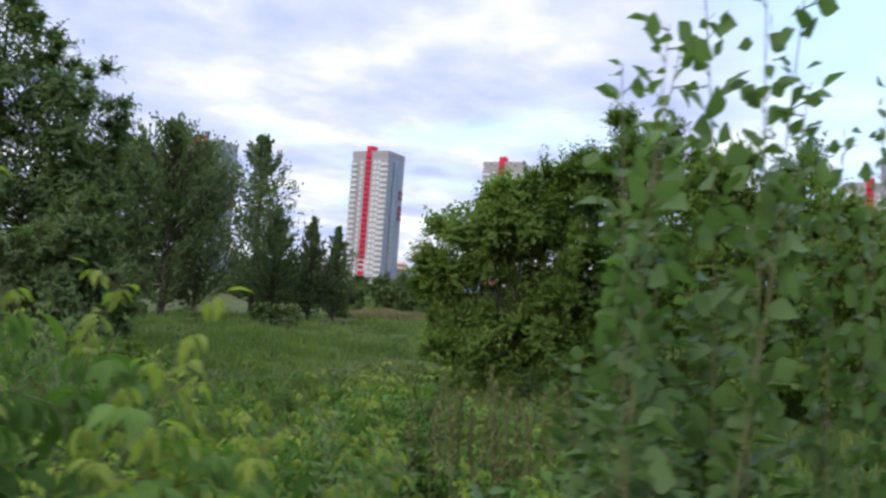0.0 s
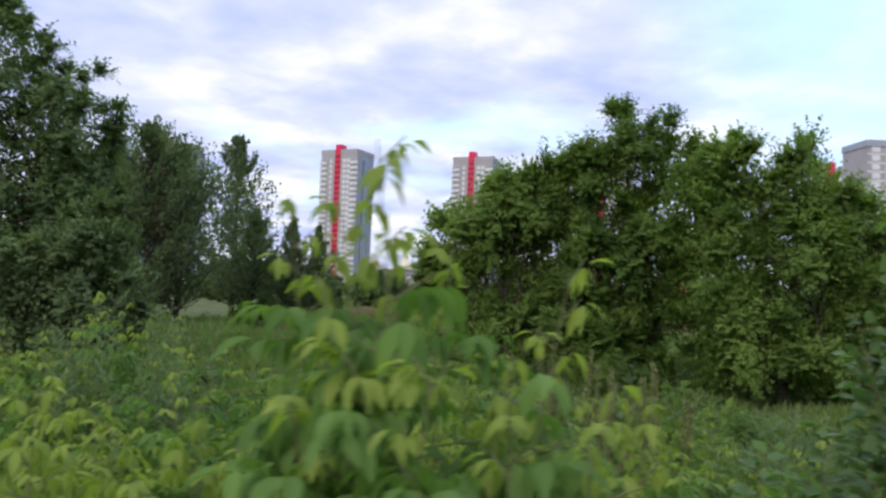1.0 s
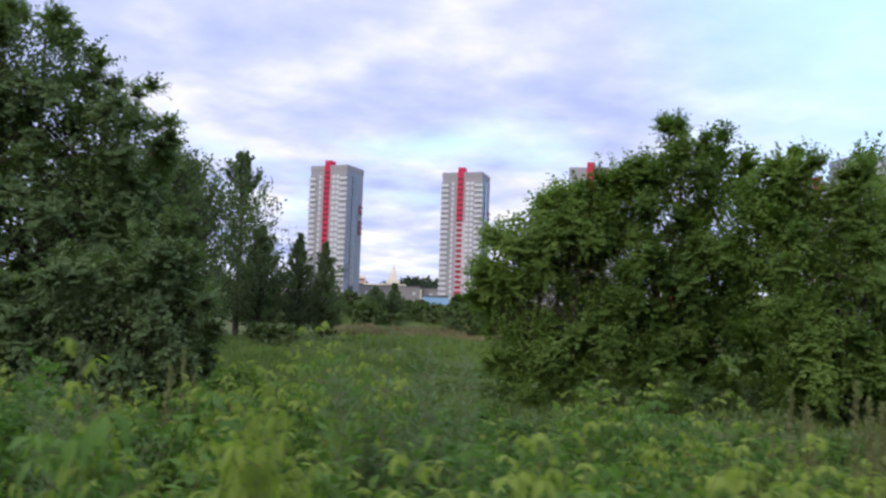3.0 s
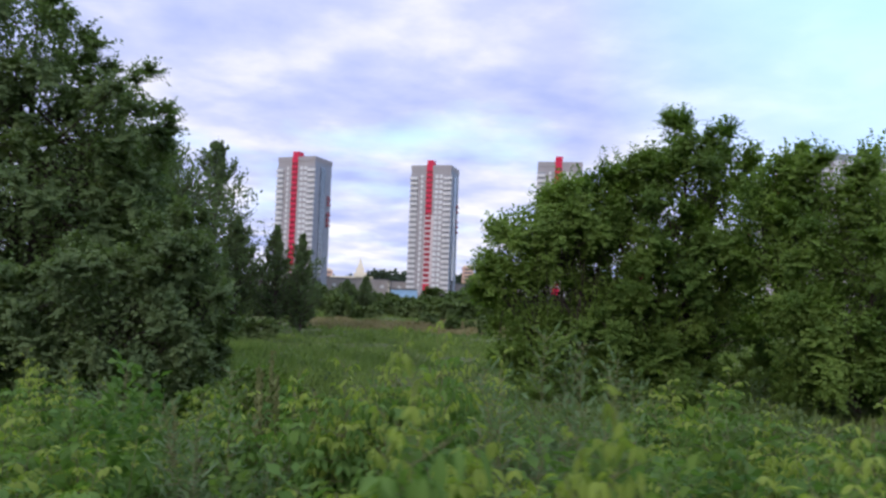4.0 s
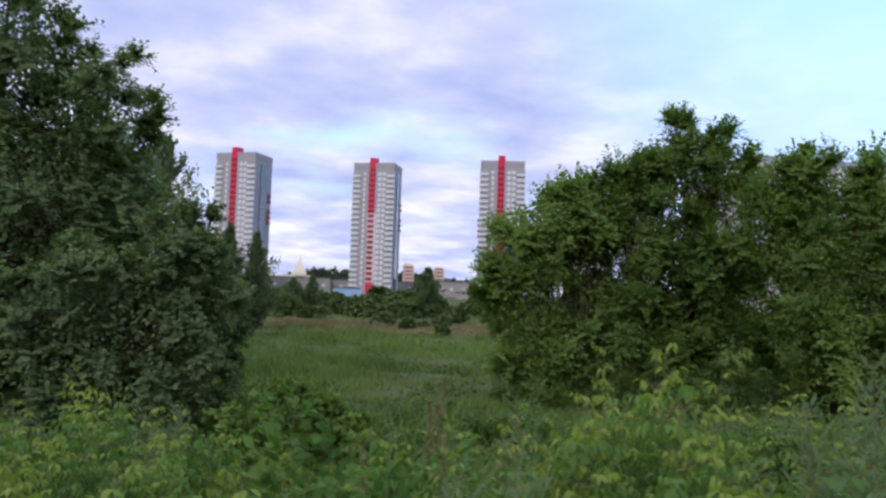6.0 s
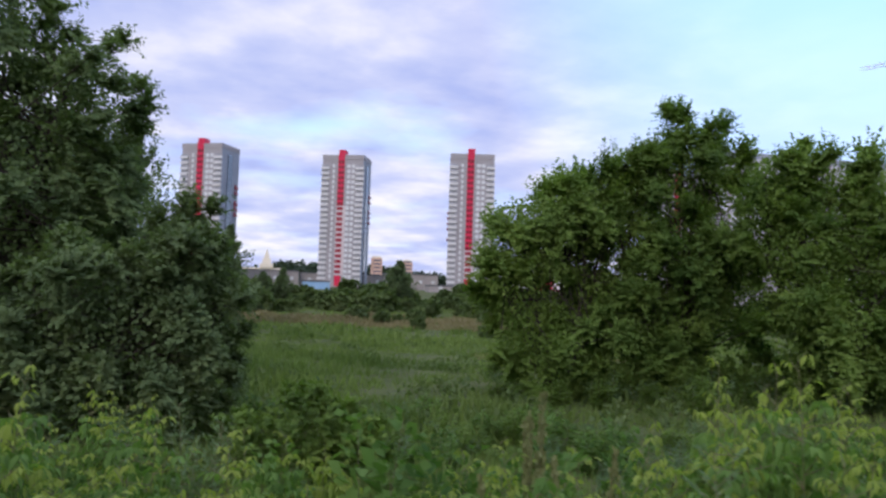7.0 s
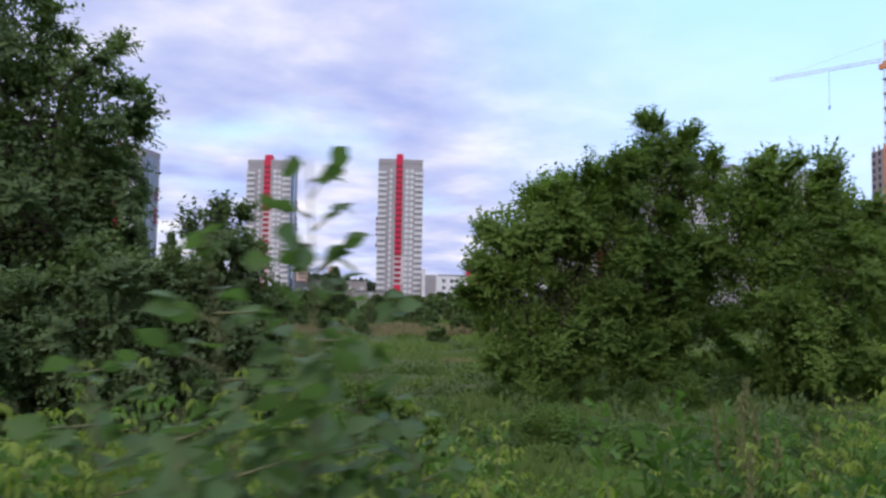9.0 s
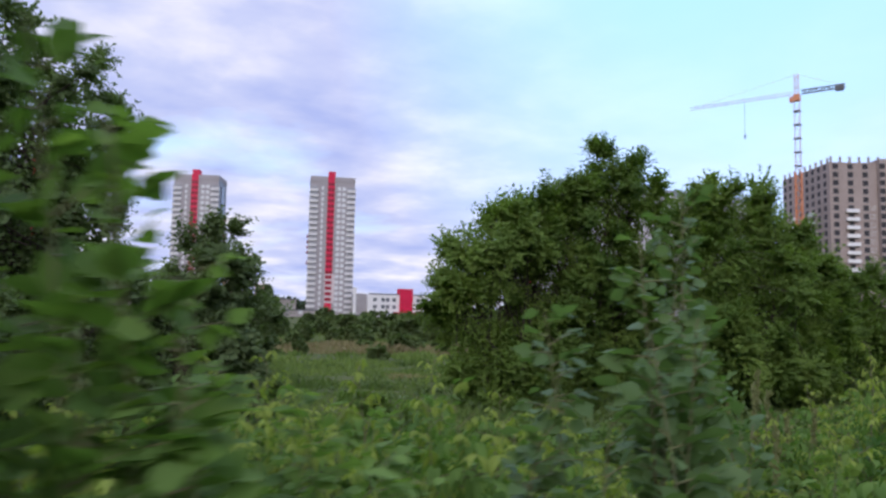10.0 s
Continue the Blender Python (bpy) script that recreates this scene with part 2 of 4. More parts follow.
def leaf_outline(halfwidths, droop, cup):
    """A pointed blade folded at its midrib; halfwidths at even steps from stalk to tip."""
    n = len(halfwidths) + 1
    v, f = [(0, 0, 0)], []
    for i, w in enumerate(halfwidths):
        t = (i + 1) / n
        z = -droop * t * t
        v += [(w, t, z + cup * w), (0, t, z), (-w, t, z + cup * w)]
    v.append((0, 1, -droop))
    last = len(v) - 1
    f += [(0, 1, 2), (0, 2, 3)]
    for i in range(len(halfwidths) - 1):
        a = 1 + 3 * i
        f += [(a, a + 3, a + 4), (a, a + 4, a + 1), (a + 1, a + 4, a + 5), (a + 1, a + 5, a + 2)]
    a = last - 3
    f += [(a, last, a + 1), (a + 1, last, a + 2)]
    return np.array(v, float), np.array(f)


LEAF_MAPLE = leaf_outline((0.16, 0.23, 0.15), 0.42, 0.4)
LEAF_WILLOW = leaf_outline((0.13, 0.11), 0.12, 0.5)
LEAF_POPLAR = leaf_outline((0.32, 0.37, 0.20), 0.12, 0.25)
LEAF_GRASS = (np.array([(0.03, 0, 0), (-0.03, 0, 0), (0.022, 0.55, -0.04), (-0.022, 0.55, -0.04), (0, 1, -0.22)]),
              np.array([(0, 2, 1), (1, 2, 3), (3, 2, 4)]))


def leaves_mesh(name, P, D, U, size, outline):
    """Leaves at P that point along D with their faces towards U."""
    ov, of = outline
    D = unit(np.asarray(D, float))
    S = unit(np.cross(D, np.asarray(U, float)))
    N = np.cross(S, D)
    size = np.asarray(size, float)[:, None, None]
    V = np.asarray(P, float)[:, None, :] + size * (ov[None, :, 0:1] * S[:, None, :] + ov[None, :, 1:2] * D[:, None, :] + ov[None, :, 2:3] * N[:, None, :])
    F = of[None] + (np.arange(len(P)) * len(ov))[:, None, None]
    return raw_mesh(name, V.reshape(-1, 3), F.reshape(-1, of.shape[1]))


# ---- ground ----
PROFILE = ((-400, 0.6), (-20, 0.1), (0.7, 0.0), (2.2, -0.35), (4.5, -0.85), (9, -1.35), (25, -1.6), (50, -2.6), (85, -3.3), (150, -3.4), (260, -1.8), (370, -1.0), (4500, -1.0))


def ahead(x, y):
    return 0.332 * x + 0.943 * y


def ground_z(x, y):
    d = ahead(np.asarray(x, float), np.asarray(y, float))
    return np.interp(d, [p[0] for p in PROFILE], [p[1] for p in PROFILE])


def axis_steps(lo, hi, step, grow):
    a, v, s = [0.0], 0.0, step
    while v < hi:
        s *= grow
        v += s
        a.append(v)
    b, v, s = [], 0.0, step
    while v > lo:
        s *= grow
        v -= s
        b.append(v)
    return np.array(b[::-1] + a)


gx, gy = axis_steps(-4600, 4600, 0.5, 1.035), axis_steps(-4600, 4600, 0.5, 1.035)
GX, GY = np.meshgrid(gx, gy)
GZ = ground_z(GX, GY)
near = np.exp(-(GX ** 2 + GY ** 2) / 200 ** 2)
GZ = GZ + near * 0.10 * (np.sin(GX * 0.9 + 1.3 * np.sin(GY * 0.53)) * np.cos(GY * 0.71 + np.sin(GX * 0.37))) - 0.02
nx, ny = len(gx), len(gy)
idx = np.arange(nx * ny).reshape(ny, nx)
quads = np.stack([idx[:-1, :-1], idx[:-1, 1:], idx[1:, 1:], idx[1:, :-1]], -1).reshape(-1, 4)
ground = part_mesh("ground", raw_mesh("ground", np.stack([GX, GY, GZ], -1).reshape(-1, 3), quads), M_GROUND, None)
tagged(ground, "overgrown meadow ground falling away from the path", "ground", kind="structure")
for p in ground.data.polygons:
    p.use_smooth = True


# ---- towers ----
FLOOR = 2.9
WIDE, DEEP, STOREYS = 23.0, 18.0, 24
TALL = 72.2


def window_meshes(w, h):
    fr = boxes((-w / 2 - 0.08, w / 2 + 0.08, -0.08, 0.02, -0.08, 0), (-w / 2 - 0.08, w / 2 + 0.08, -0.08, 0.02, h, h + 0.08),
               (-w / 2 - 0.08, -w / 2, -0.08, 0.02, 0, h), (w / 2, w / 2 + 0.08, -0.08, 0.02, 0, h), (-0.04, 0.04, -0.06, 0.02, 0, h))
    pa = boxes((-w / 2, w / 2, -0.03, 0.02, 0, h))
    out = []
    for nm, bm, mt in (("window_frame", fr, M_WHITE), ("pane", pa, M_SKY_PANE)):
        me = bpy.data.meshes.new(nm)
        bm.to_mesh(me)
        bm.free()
        me.materials.append(mt)
        out.append(me)
    return out


def shared(name, bm, material):
    me = bpy.data.meshes.new(name)
    bm.to_mesh(me)
    bm.free()
    me.materials.append(material)
    return me


WIN = window_meshes(1.7, 1.6)
WIN_NARROW = window_meshes(1.0, 1.6)
BALC = shared("balcony", boxes((0, 4.4, -0.95, -0.87, 0, 1.15), (0, 0.08, -0.87, 0, 0, 1.15), (4.32, 4.4, -0.87, 0, 0, 1.15), (0, 4.4, -0.95, 0, -0.18, 0)), M_PALE)
LOGGIA = shared("loggia_glazing", boxes((0.1, 4.3, -0.06, 0.02, 1.15, 2.5)), M_LOGGIA)
RPANEL = shared("red_glazing", boxes((0, 1.5, -0.10, 0.03, 0, 1.5), (1.8, 3.3, -0.10, 0.03, 0, 1.5)), M_RED_DARK)
RPANEL_LOW = shared("red_glazing_low", boxes((0, 3.3, -0.30, 0.03, -0.1, 1.65)), M_RED_MID)
SIDEB = shared("side_balcony", boxes((-0.06, 0.9, 0, 3.0, 0, 1.2), (-0.06, 0.3, 0.2, 2.8, 1.2, 2.6)), M_RED_DARK)
SIDEG = shared("side_glazing", boxes((-0.02, 0.5, 0, 4.6, 0.05, 2.75)), M_GLASS)


def add_window(parent, meshes, x, y, z, turn=0):
    w = part_mesh("window", meshes[0], M_WHITE, parent, m=pose(x, y, z, 0, 0, turn))
    part_mesh("pane", meshes[1], M_GLASS, w)


def tower(corner_x, corner_y, turn, split, label):
    """A tower whose front right foot stands at the corner; below storey `split` the red band breaks into panes."""
    t = thing("apartment_tower", pose(corner_x, corner_y, -0.4, 0, 0, -turn) @ Matrix.Translation((-WIDE, 0, 0)), label, "apartment tower", "row of towers")
    r0 = WIDE * 0.385
    part("wall", boxes((0, WIDE, 0, DEEP, 0, TALL), (0.6, WIDE - 0.6, 0.6, DEEP - 0.6, TALL, TALL + 0.1)), M_WALL, t, "grey clad wall")
    part("parapet", boxes((-0.15, WIDE + 0.15, -0.15, 0.25, TALL - 2.0, TALL + 0.5), (-0.15, WIDE + 0.15, DEEP - 0.25, DEEP + 0.15, TALL - 2.0, TALL + 0.5),
                          (-0.15, 0.25, 0.25, DEEP - 0.25, TALL - 2.0, TALL + 0.5), (WIDE - 0.25, WIDE + 0.15, 0.25, DEEP - 0.25, TALL - 2.0, TALL + 0.5)), M_WALL, t)
    part("side_wall", boxes((WIDE + 0.003, WIDE + 0.06, 0.3, DEEP - 0.3, 0, TALL - 2.1), (-0.06, -0.003, 0.3, DEEP - 0.3, 0, TALL - 2.1)), M_WALL_SIDE, t, "blue-grey side cladding")
    zs = 4 + split * FLOOR
    part("red_band", boxes((r0, r0 + 3.6, -0.25, 0.02, zs, TALL + 0.8)), M_RED, t, "bright red stair band")
    part("roof_box", boxes((r0 + 0.3, r0 + 3.9, -0.25, 5.0, TALL + 0.8, TALL + 3.3)), M_RED, t, "red stair head above the roof")
    part("entrance_bay", boxes((r0, r0 + 3.6, -0.25, 0.02, 0.4, 6.2)), M_RED, t, "red entrance bay")
    part("pale_band", boxes((r0 - 0.2, r0 + 5.0, -0.12, 0.02, 6.3, zs - 0.05)), M_PINK, t, "pale pinkish band")
    for k in range(STOREYS):
        z = 1.0 + k * FLOOR
        if k >= split + 1:
            part_mesh("stair_window", RPANEL, M_RED_DARK, t, m=Matrix.Translation((r0 + 0.15, -0.22, z + 0.3)))
        elif k >= 2:
            part_mesh("stair_window", RPANEL_LOW, M_RED, t, m=Matrix.Translation((r0 + 0.15, 0.0, z + 0.6)))
        if k == STOREYS - 1:
            continue
        for bx in (-0.5, WIDE - 3.9):
            b = part_mesh("balcony", BALC, M_WHITE, t, m=Matrix.Translation((bx, 0, z)))
            part_mesh("loggia_glazing", LOGGIA, M_GLASS, b)
        add_window(t, WIN_NARROW, WIDE * 0.275, 0, z + 0.9)
        add_window(t, WIN, WIDE * 0.645, 0, z + 0.9)
        add_window(t, WIN, WIDE * 0.755, 0, z + 0.9)
        part_mesh("side_loggia", SIDEG, M_GLASS, t, m=Matrix.Translation((WIDE, 6.0, z)))
        if k in (13, 14, 16, 17, 12):
            part_mesh("side_balcony", SIDEB, M_RED, t, m=Matrix.Translation((WIDE, DEEP - 4, z)))
        if k in (11, 12, 13, 14, 9):
            part_mesh("side_balcony", SIDEB, M_RED, t, m=pose(0, DEEP - 0.4, z, 0, 0, 180))
    return t


tower(-33.4, 395.0, 27, 3, "grey high-rise tower with a full-height red stripe")
tower(41.0, 400.0, 21, 14, "grey high-rise tower, red stripe broken into panes below")
tower(106.7, 370.0, 13, 6, "grey high-rise tower with a tall red stripe")
tower(-129.0, 397.0, 27, 3, "grey high-rise tower half hidden behind dark trees")
tower(238.0, 385.0, 13, 6, "grey high-rise tower showing only its top over trees")


# ---- low buildings and distance ----
def low_building(x0, x1, y, depth, height, material, label, windows=0, base=-1.0):
    b = thing("factory_hall", pose(x0, y, base), label, "factory hall")
    L = x1 - x0
    part("wall", boxes((0, L, 0, depth, -1.5, height)), material, b)
    part("roof", boxes((-0.3, L + 0.3, -0.3, depth + 0.3, height, height + 0.6)), M_ROOF, b, "dark flat roof edge")
    for i in range(windows):
        add_window(b, WIN, (i + 0.6) * L / windows, 0, height * 0.45)
    return b


low_building(-75, 10, 440, 30, 8.6, M_CONCRETE, "long low grey factory hall behind the towers", 9)
low_building(12, 62, 450, 30, 8.0, M_CONCRETE, "low grey workshop hall beyond the meadow", 6)
low_building(62, 92, 430, 25, 9.0, M_CONCRETE, "low concrete hall between two towers", 4)
low_building(-60, -22, 330, 12, 3.0, M_CONCRETE, "small grey shed by the meadow edge", 3)
low_building(8, 20, 335, 9, 3.0, M_BLUE, "small blue-roofed shed by the meadow edge", 0)
low_building(66, 84, 335, 9, 2.6, M_CONCRETE, "low pale garage by the meadow edge", 2)

WIN_DARK = window_meshes(1.9, 1.8)
WIN_DARK[1].materials[0] = M_GLASS

# white block with a red entrance bay
wb = thing("white_office", pose(111.5, 358, -1.0), "low white building with a red entrance bay", "office building")
part("wall", boxes((0, 52, 0, 14, -1.5, 11.6)), M_WHITE, wb)
part("red_bay", boxes((17.5, 24.5, -1.2, 4, -1.5, 15.0)), M_RED, wb, "red projecting bay")
part("canopy", boxes((14, 30, -3.0, -1.25, 2.2, 2.8)), M_RED, wb)
part("annex", boxes((-6, -0.05, 1, 8, -1.5, 12.0)), M_WALL, wb, "grey annex")
part("corner_pylon", boxes((-7.6, -6.1, 0, 1.5, -1.5, 15)), M_WHITE, wb, "tall white pylon")
part("roof_rail", boxes((0.5, 17, 0.2, 0.3, 11.6, 12.3), (25, 51, 0.2, 0.3, 11.6, 12.3)), M_ROOF, wb)
for wz in (1.2, 4.6, 8.2):
    for wx in (4, 8.4, 11, 14.5, 28, 33, 36, 41, 46):
        add_window(wb, WIN_DARK, wx, 0, wz)

# pale stepped building with a crowning turret, far off
db = thing("stepped_palace", pose(-24, 900, 0), "far cream palace with a stepped turret", "palace")
part("wing", boxes((-22, 30, 0, 30, -5, 17), (-30, -22, 2, 28, -5, 12), (30, 50, 2, 28, -5, 12)), M_CREAM, db)
part("tower_block", boxes((6, 22, -2, 14, 17, 22), (9, 19, 0, 12, 22, 28), (11, 17, 2, 10, 28, 32)), M_CREAM, db)
tb = bmesh.new()
bmesh.ops.create_cone(tb, cap_ends=True, segments=10, radius1=3.0, radius2=0.3, depth=9, matrix=Matrix.Translation((14, 6, 36)))
part("turret", tb, M_CREAM, db)
for (fx, fy, fw, fh) in ((158, 1200, 17, 45), (214, 1220, 16, 42), (176, 1300, 12, 34), (-68, 1000, 20, 26)):
    fb = thing("distant_block", pose(fx, fy, 0), "far apartment block of pinkish brick", "apartment block", "far blocks")
    part("wall", boxes((0, fw, 0, 14, -10, fh)), M_ORANGE, fb)
    part("roof", boxes((2, fw - 2, 2, 12, fh, fh + 3)), M_CREAM, fb)
    for k in range(int(fh / 6)):
        part("window_row", boxes((2, fw - 2, -0.2, 0.2, 4 + 6 * k, 6.2 + 6 * k)), M_GLASS, fb)

# long slab at the right of the row
slab = thing("slab_block", pose(147, 232, -1.5), "long grey apartment slab with rows of windows", "apartment block")
part("wall", boxes((0, 96, 0, 14, 0, 54)), M_WALL, slab)
part("parapet", boxes((-0.3, 96.3, -0.3, 0.3, 53, 55.2), (-0.3, 0.3, 0.3, 14.3, 53, 55.2)), M_WALL_SIDE, slab)
SLABW = window_meshes(2.6, 1.6)
for k in range(9, 18):
    part("floor_band", boxes((0, 96, -0.10, 0.02, k * 2.95 + 3.1, k * 2.95 + 3.6)), M_PALE, slab)
    for i in range(20):
        add_window(slab, SLABW, 2.8 + i * 4.7, 0, k * 2.95 + 1.2)

# unfinished block and its tower crane
ub = thing("unfinished_block", pose(222.6, 178.8, -1.5, 0, 0, -25), "unfinished concrete apartment block with open window holes", "construction site")
UH = 20
part("frame", boxes((0, 17, 0, 36, 0, UH * 3), (17.05, 44, -1.5, 15, 0, UH * 3 + 1.2)), M_SITE, ub, "raw concrete frame")
# dark slabs on the solid wall imitate the shaded depth of window holes
SHADE_SLAB = shared("opening", boxes((0, 1.9, -0.03, 0.3, 0, 1.9)), M_HOLE_SHADE)
HOLE_REC = shared("opening_reveal", boxes((-0.15, 2.05, -0.16, 0.0, -0.2, 0.0), (-0.15, 2.05, -0.16, 0.0, 1.9, 2.05)), M_CONCRETE)
UBALC = shared("site_balcony", boxes((0, 4.6, -1.1, 0, -0.2, 0.0), (0, 4.6, -1.1, -1.0, 0, 1.1)), M_WHITE)
for k in range(5, UH):
    for i in range(8):
        hx, hy = 1.2 + i * 5.3, (0 if i < 3 else -1.5)
        o = part_mesh("opening", SHADE_SLAB, M_HOLE_SHADE, ub, m=Matrix.Translation((hx, hy, k * 3 + 0.6)))
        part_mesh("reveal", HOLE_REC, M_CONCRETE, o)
        if i in (1, 4, 6) and k < 15:
            part_mesh("site_balcony", UBALC, M_WHITE, ub, m=Matrix.Translation((hx - 1.2, hy, k * 3)))
        if k < 15 and i in (2, 3, 5):
            part_mesh("pale_panel", WIN[0], M_WHITE, ub, m=Matrix.Translation((hx + 3.2, hy, k * 3 + 0.7)))
for k in range(5, UH):
    for i in range(8):
        o = part_mesh("opening", SHADE_SLAB, M_HOLE_SHADE, ub, m=pose(0, 35 - i * 4.4, k * 3 + 0.6, 0, 0, -90))
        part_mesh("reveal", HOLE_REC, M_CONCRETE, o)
        if i in (2, 5) and k < 15:
            part_mesh("site_balcony", UBALC, M_WHITE, ub, m=pose(0, 36 - i * 4.4, k * 3, 0, 0, -90))
for i in range(9):
    part("starter_column", boxes((0.2, 0.8, 2 + i * 4.1, 2.6 + i * 4.1, UH * 3, UH * 3 + 2.0)), M_CONCRETE, ub)
for i in range(13):
    part("starter_column", boxes((0.5 + i * 3.4, 1.1 + i * 3.4, 0.2, 0.8, UH * 3, UH * 3 + 2.2)), M_CONCRETE, ub)


def lattice(L, w, step, thick):
    """A square truss along +x."""
    bm = bmesh.new()
    for sy in (-w / 2, w / 2):
        for sz in (-w / 2, w / 2):
            box(bm, 0, L, sy - thick / 2, sy + thick / 2, sz - thick / 2, sz + thick / 2)
    n = int(L / step)
    for i in range(n):
        x0, s = i * step, (1 if i % 2 else -1)
        for side in (-w / 2, w / 2):
            for flip in (0, 1):
                a = Vector((x0, side, -s * w / 2)) if not flip else Vector((x0, -s * w / 2, side))
                b = Vector((x0 + step, side, s * w / 2)) if not flip else Vector((x0 + step, s * w / 2, side))
                d = b - a
                mm = Matrix.Translation((a + b) / 2) @ d.to_track_quat("X", "Z").to_matrix().to_4x4() @ Matrix.Diagonal((d.length, thick * 0.7, thick * 0.7, 1))
                bmesh.ops.create_cube(bm, size=1.0, matrix=mm)
    return bm


crane = thing("tower_crane", pose(212.0, 183.0, -1.5, 0, 0, 118), "white and orange tower crane over the building site", "crane")
part("mast_base", lattice(56, 2.0, 2.4, 0.30), M_CRANE_O, crane, "orange lower mast", pose(0, 0, 0, 0, -90, 0))
part("mast", lattice(26, 1.7, 2.4, 0.18), M_CRANE_W, crane, "white upper mast", pose(0, 0, 56, 0, -90, 0))
for k in range(5):
    part("mast_tie", boxes((-1.2, 1.2, -1.2, 1.2, 58 + 5 * k, 58.3 + 5 * k)), M_ROOF, crane)
part("slewing_cab", boxes((-1.1, 1.1, -1.1, 1.1, 82, 84.3), (1.1, 2.3, -0.9, 0.9, 81.8, 83.6)), M_CRANE_O, crane)
part("apex", lattice(7.5, 1.2, 1.8, 0.28), M_CRANE_W, crane, "", pose(0, 0, 84.4, 0, -90, 0))
part("jib", lattice(37, 1.0, 2.2, 0.09), M_CRANE_W, crane, "long pale lattice jib", pose(1.5, 0, 85, 0, 0, 0))
part("counter_jib", lattice(14, 1.2, 2.0, 0.2), M_ROOF, crane, "dark counter jib", pose(-1.5, 0, 85, 0, 0, 180))
part("counterweight", boxes((-15.0, -12.5, -1.0, 1.0, 83.6, 85.6)), M_ROOF, crane)
ties = Tubes(4)
ties.add([(0, 0, 91.8), (33, 0, 85.8)], [0.05, 0.05])
ties.add([(0, 0, 91.8), (-14, 0, 85.8)], [0.05, 0.05])
part_mesh("tie_rods", ties.mesh("tie_rods"), M_CRANE_W, crane)
hook = Tubes(4)
hook.add([(18, 0, 84.4), (18, 0, 72)], [0.07, 0.07])
hook.add([(18, 0, 72), (18, 0, 70.6)], [0.4, 0.25])
part_mesh("hook_line", hook.mesh("hook_line"), M_ROOF, crane)

# wooded ridge on the skyline
n_blob = 2600
bx = rng.uniform(-1000, 1700, n_blob)
by = 1560 + rng.uniform(0, 160, n_blob)
ridge = 24 + 11 * np.sin(bx / 210 + 1.0) + 6 * np.sin(bx / 83) + 4 * np.sin(bx / 37)
bz = ridge * rng.uniform(0.2, 1.0, n_blob)
Pw = np.repeat(np.stack([bx, by, bz], -1), 14, 0) + rng.normal(0, 1, (n_blob * 14, 3)) * (6, 6, 4)
woods = part_mesh("far_woods", leaves_mesh("far_woods", Pw, rng.normal(0, 1, (len(Pw), 3)), rng.normal(0, 1, (len(Pw), 3)) + (0, -1, 0.4), rng.uniform(5, 12, len(Pw)), LEAF_DIAMOND), M_WOODS, None)
tagged(woods, "dark wooded ridge along the horizon", "woods", kind="stuff")
hx = np.linspace(-1100, 1800, 120)
hr = 24 + 11 * np.sin(hx / 210 + 1.0) + 6 * np.sin(hx / 83)
hv = np.concatenate([np.stack([hx, 0 * hx + 1560, 0 * hx - 3], -1), np.stack([hx, 0 * hx + 1640, hr * 0.85], -1), np.stack([hx, 0 * hx + 1900, 0 * hx - 3], -1)])
hf = [(a + k * 120, a + 1 + k * 120, a + 121 + k * 120, a + 120 + k * 120) for k in (0, 1) for a in range(119)]
tagged(part_mesh("hill", raw_mesh("hill", hv, hf), M_WOODS, None), "low dark hill on the horizon", "hill", kind="structure")


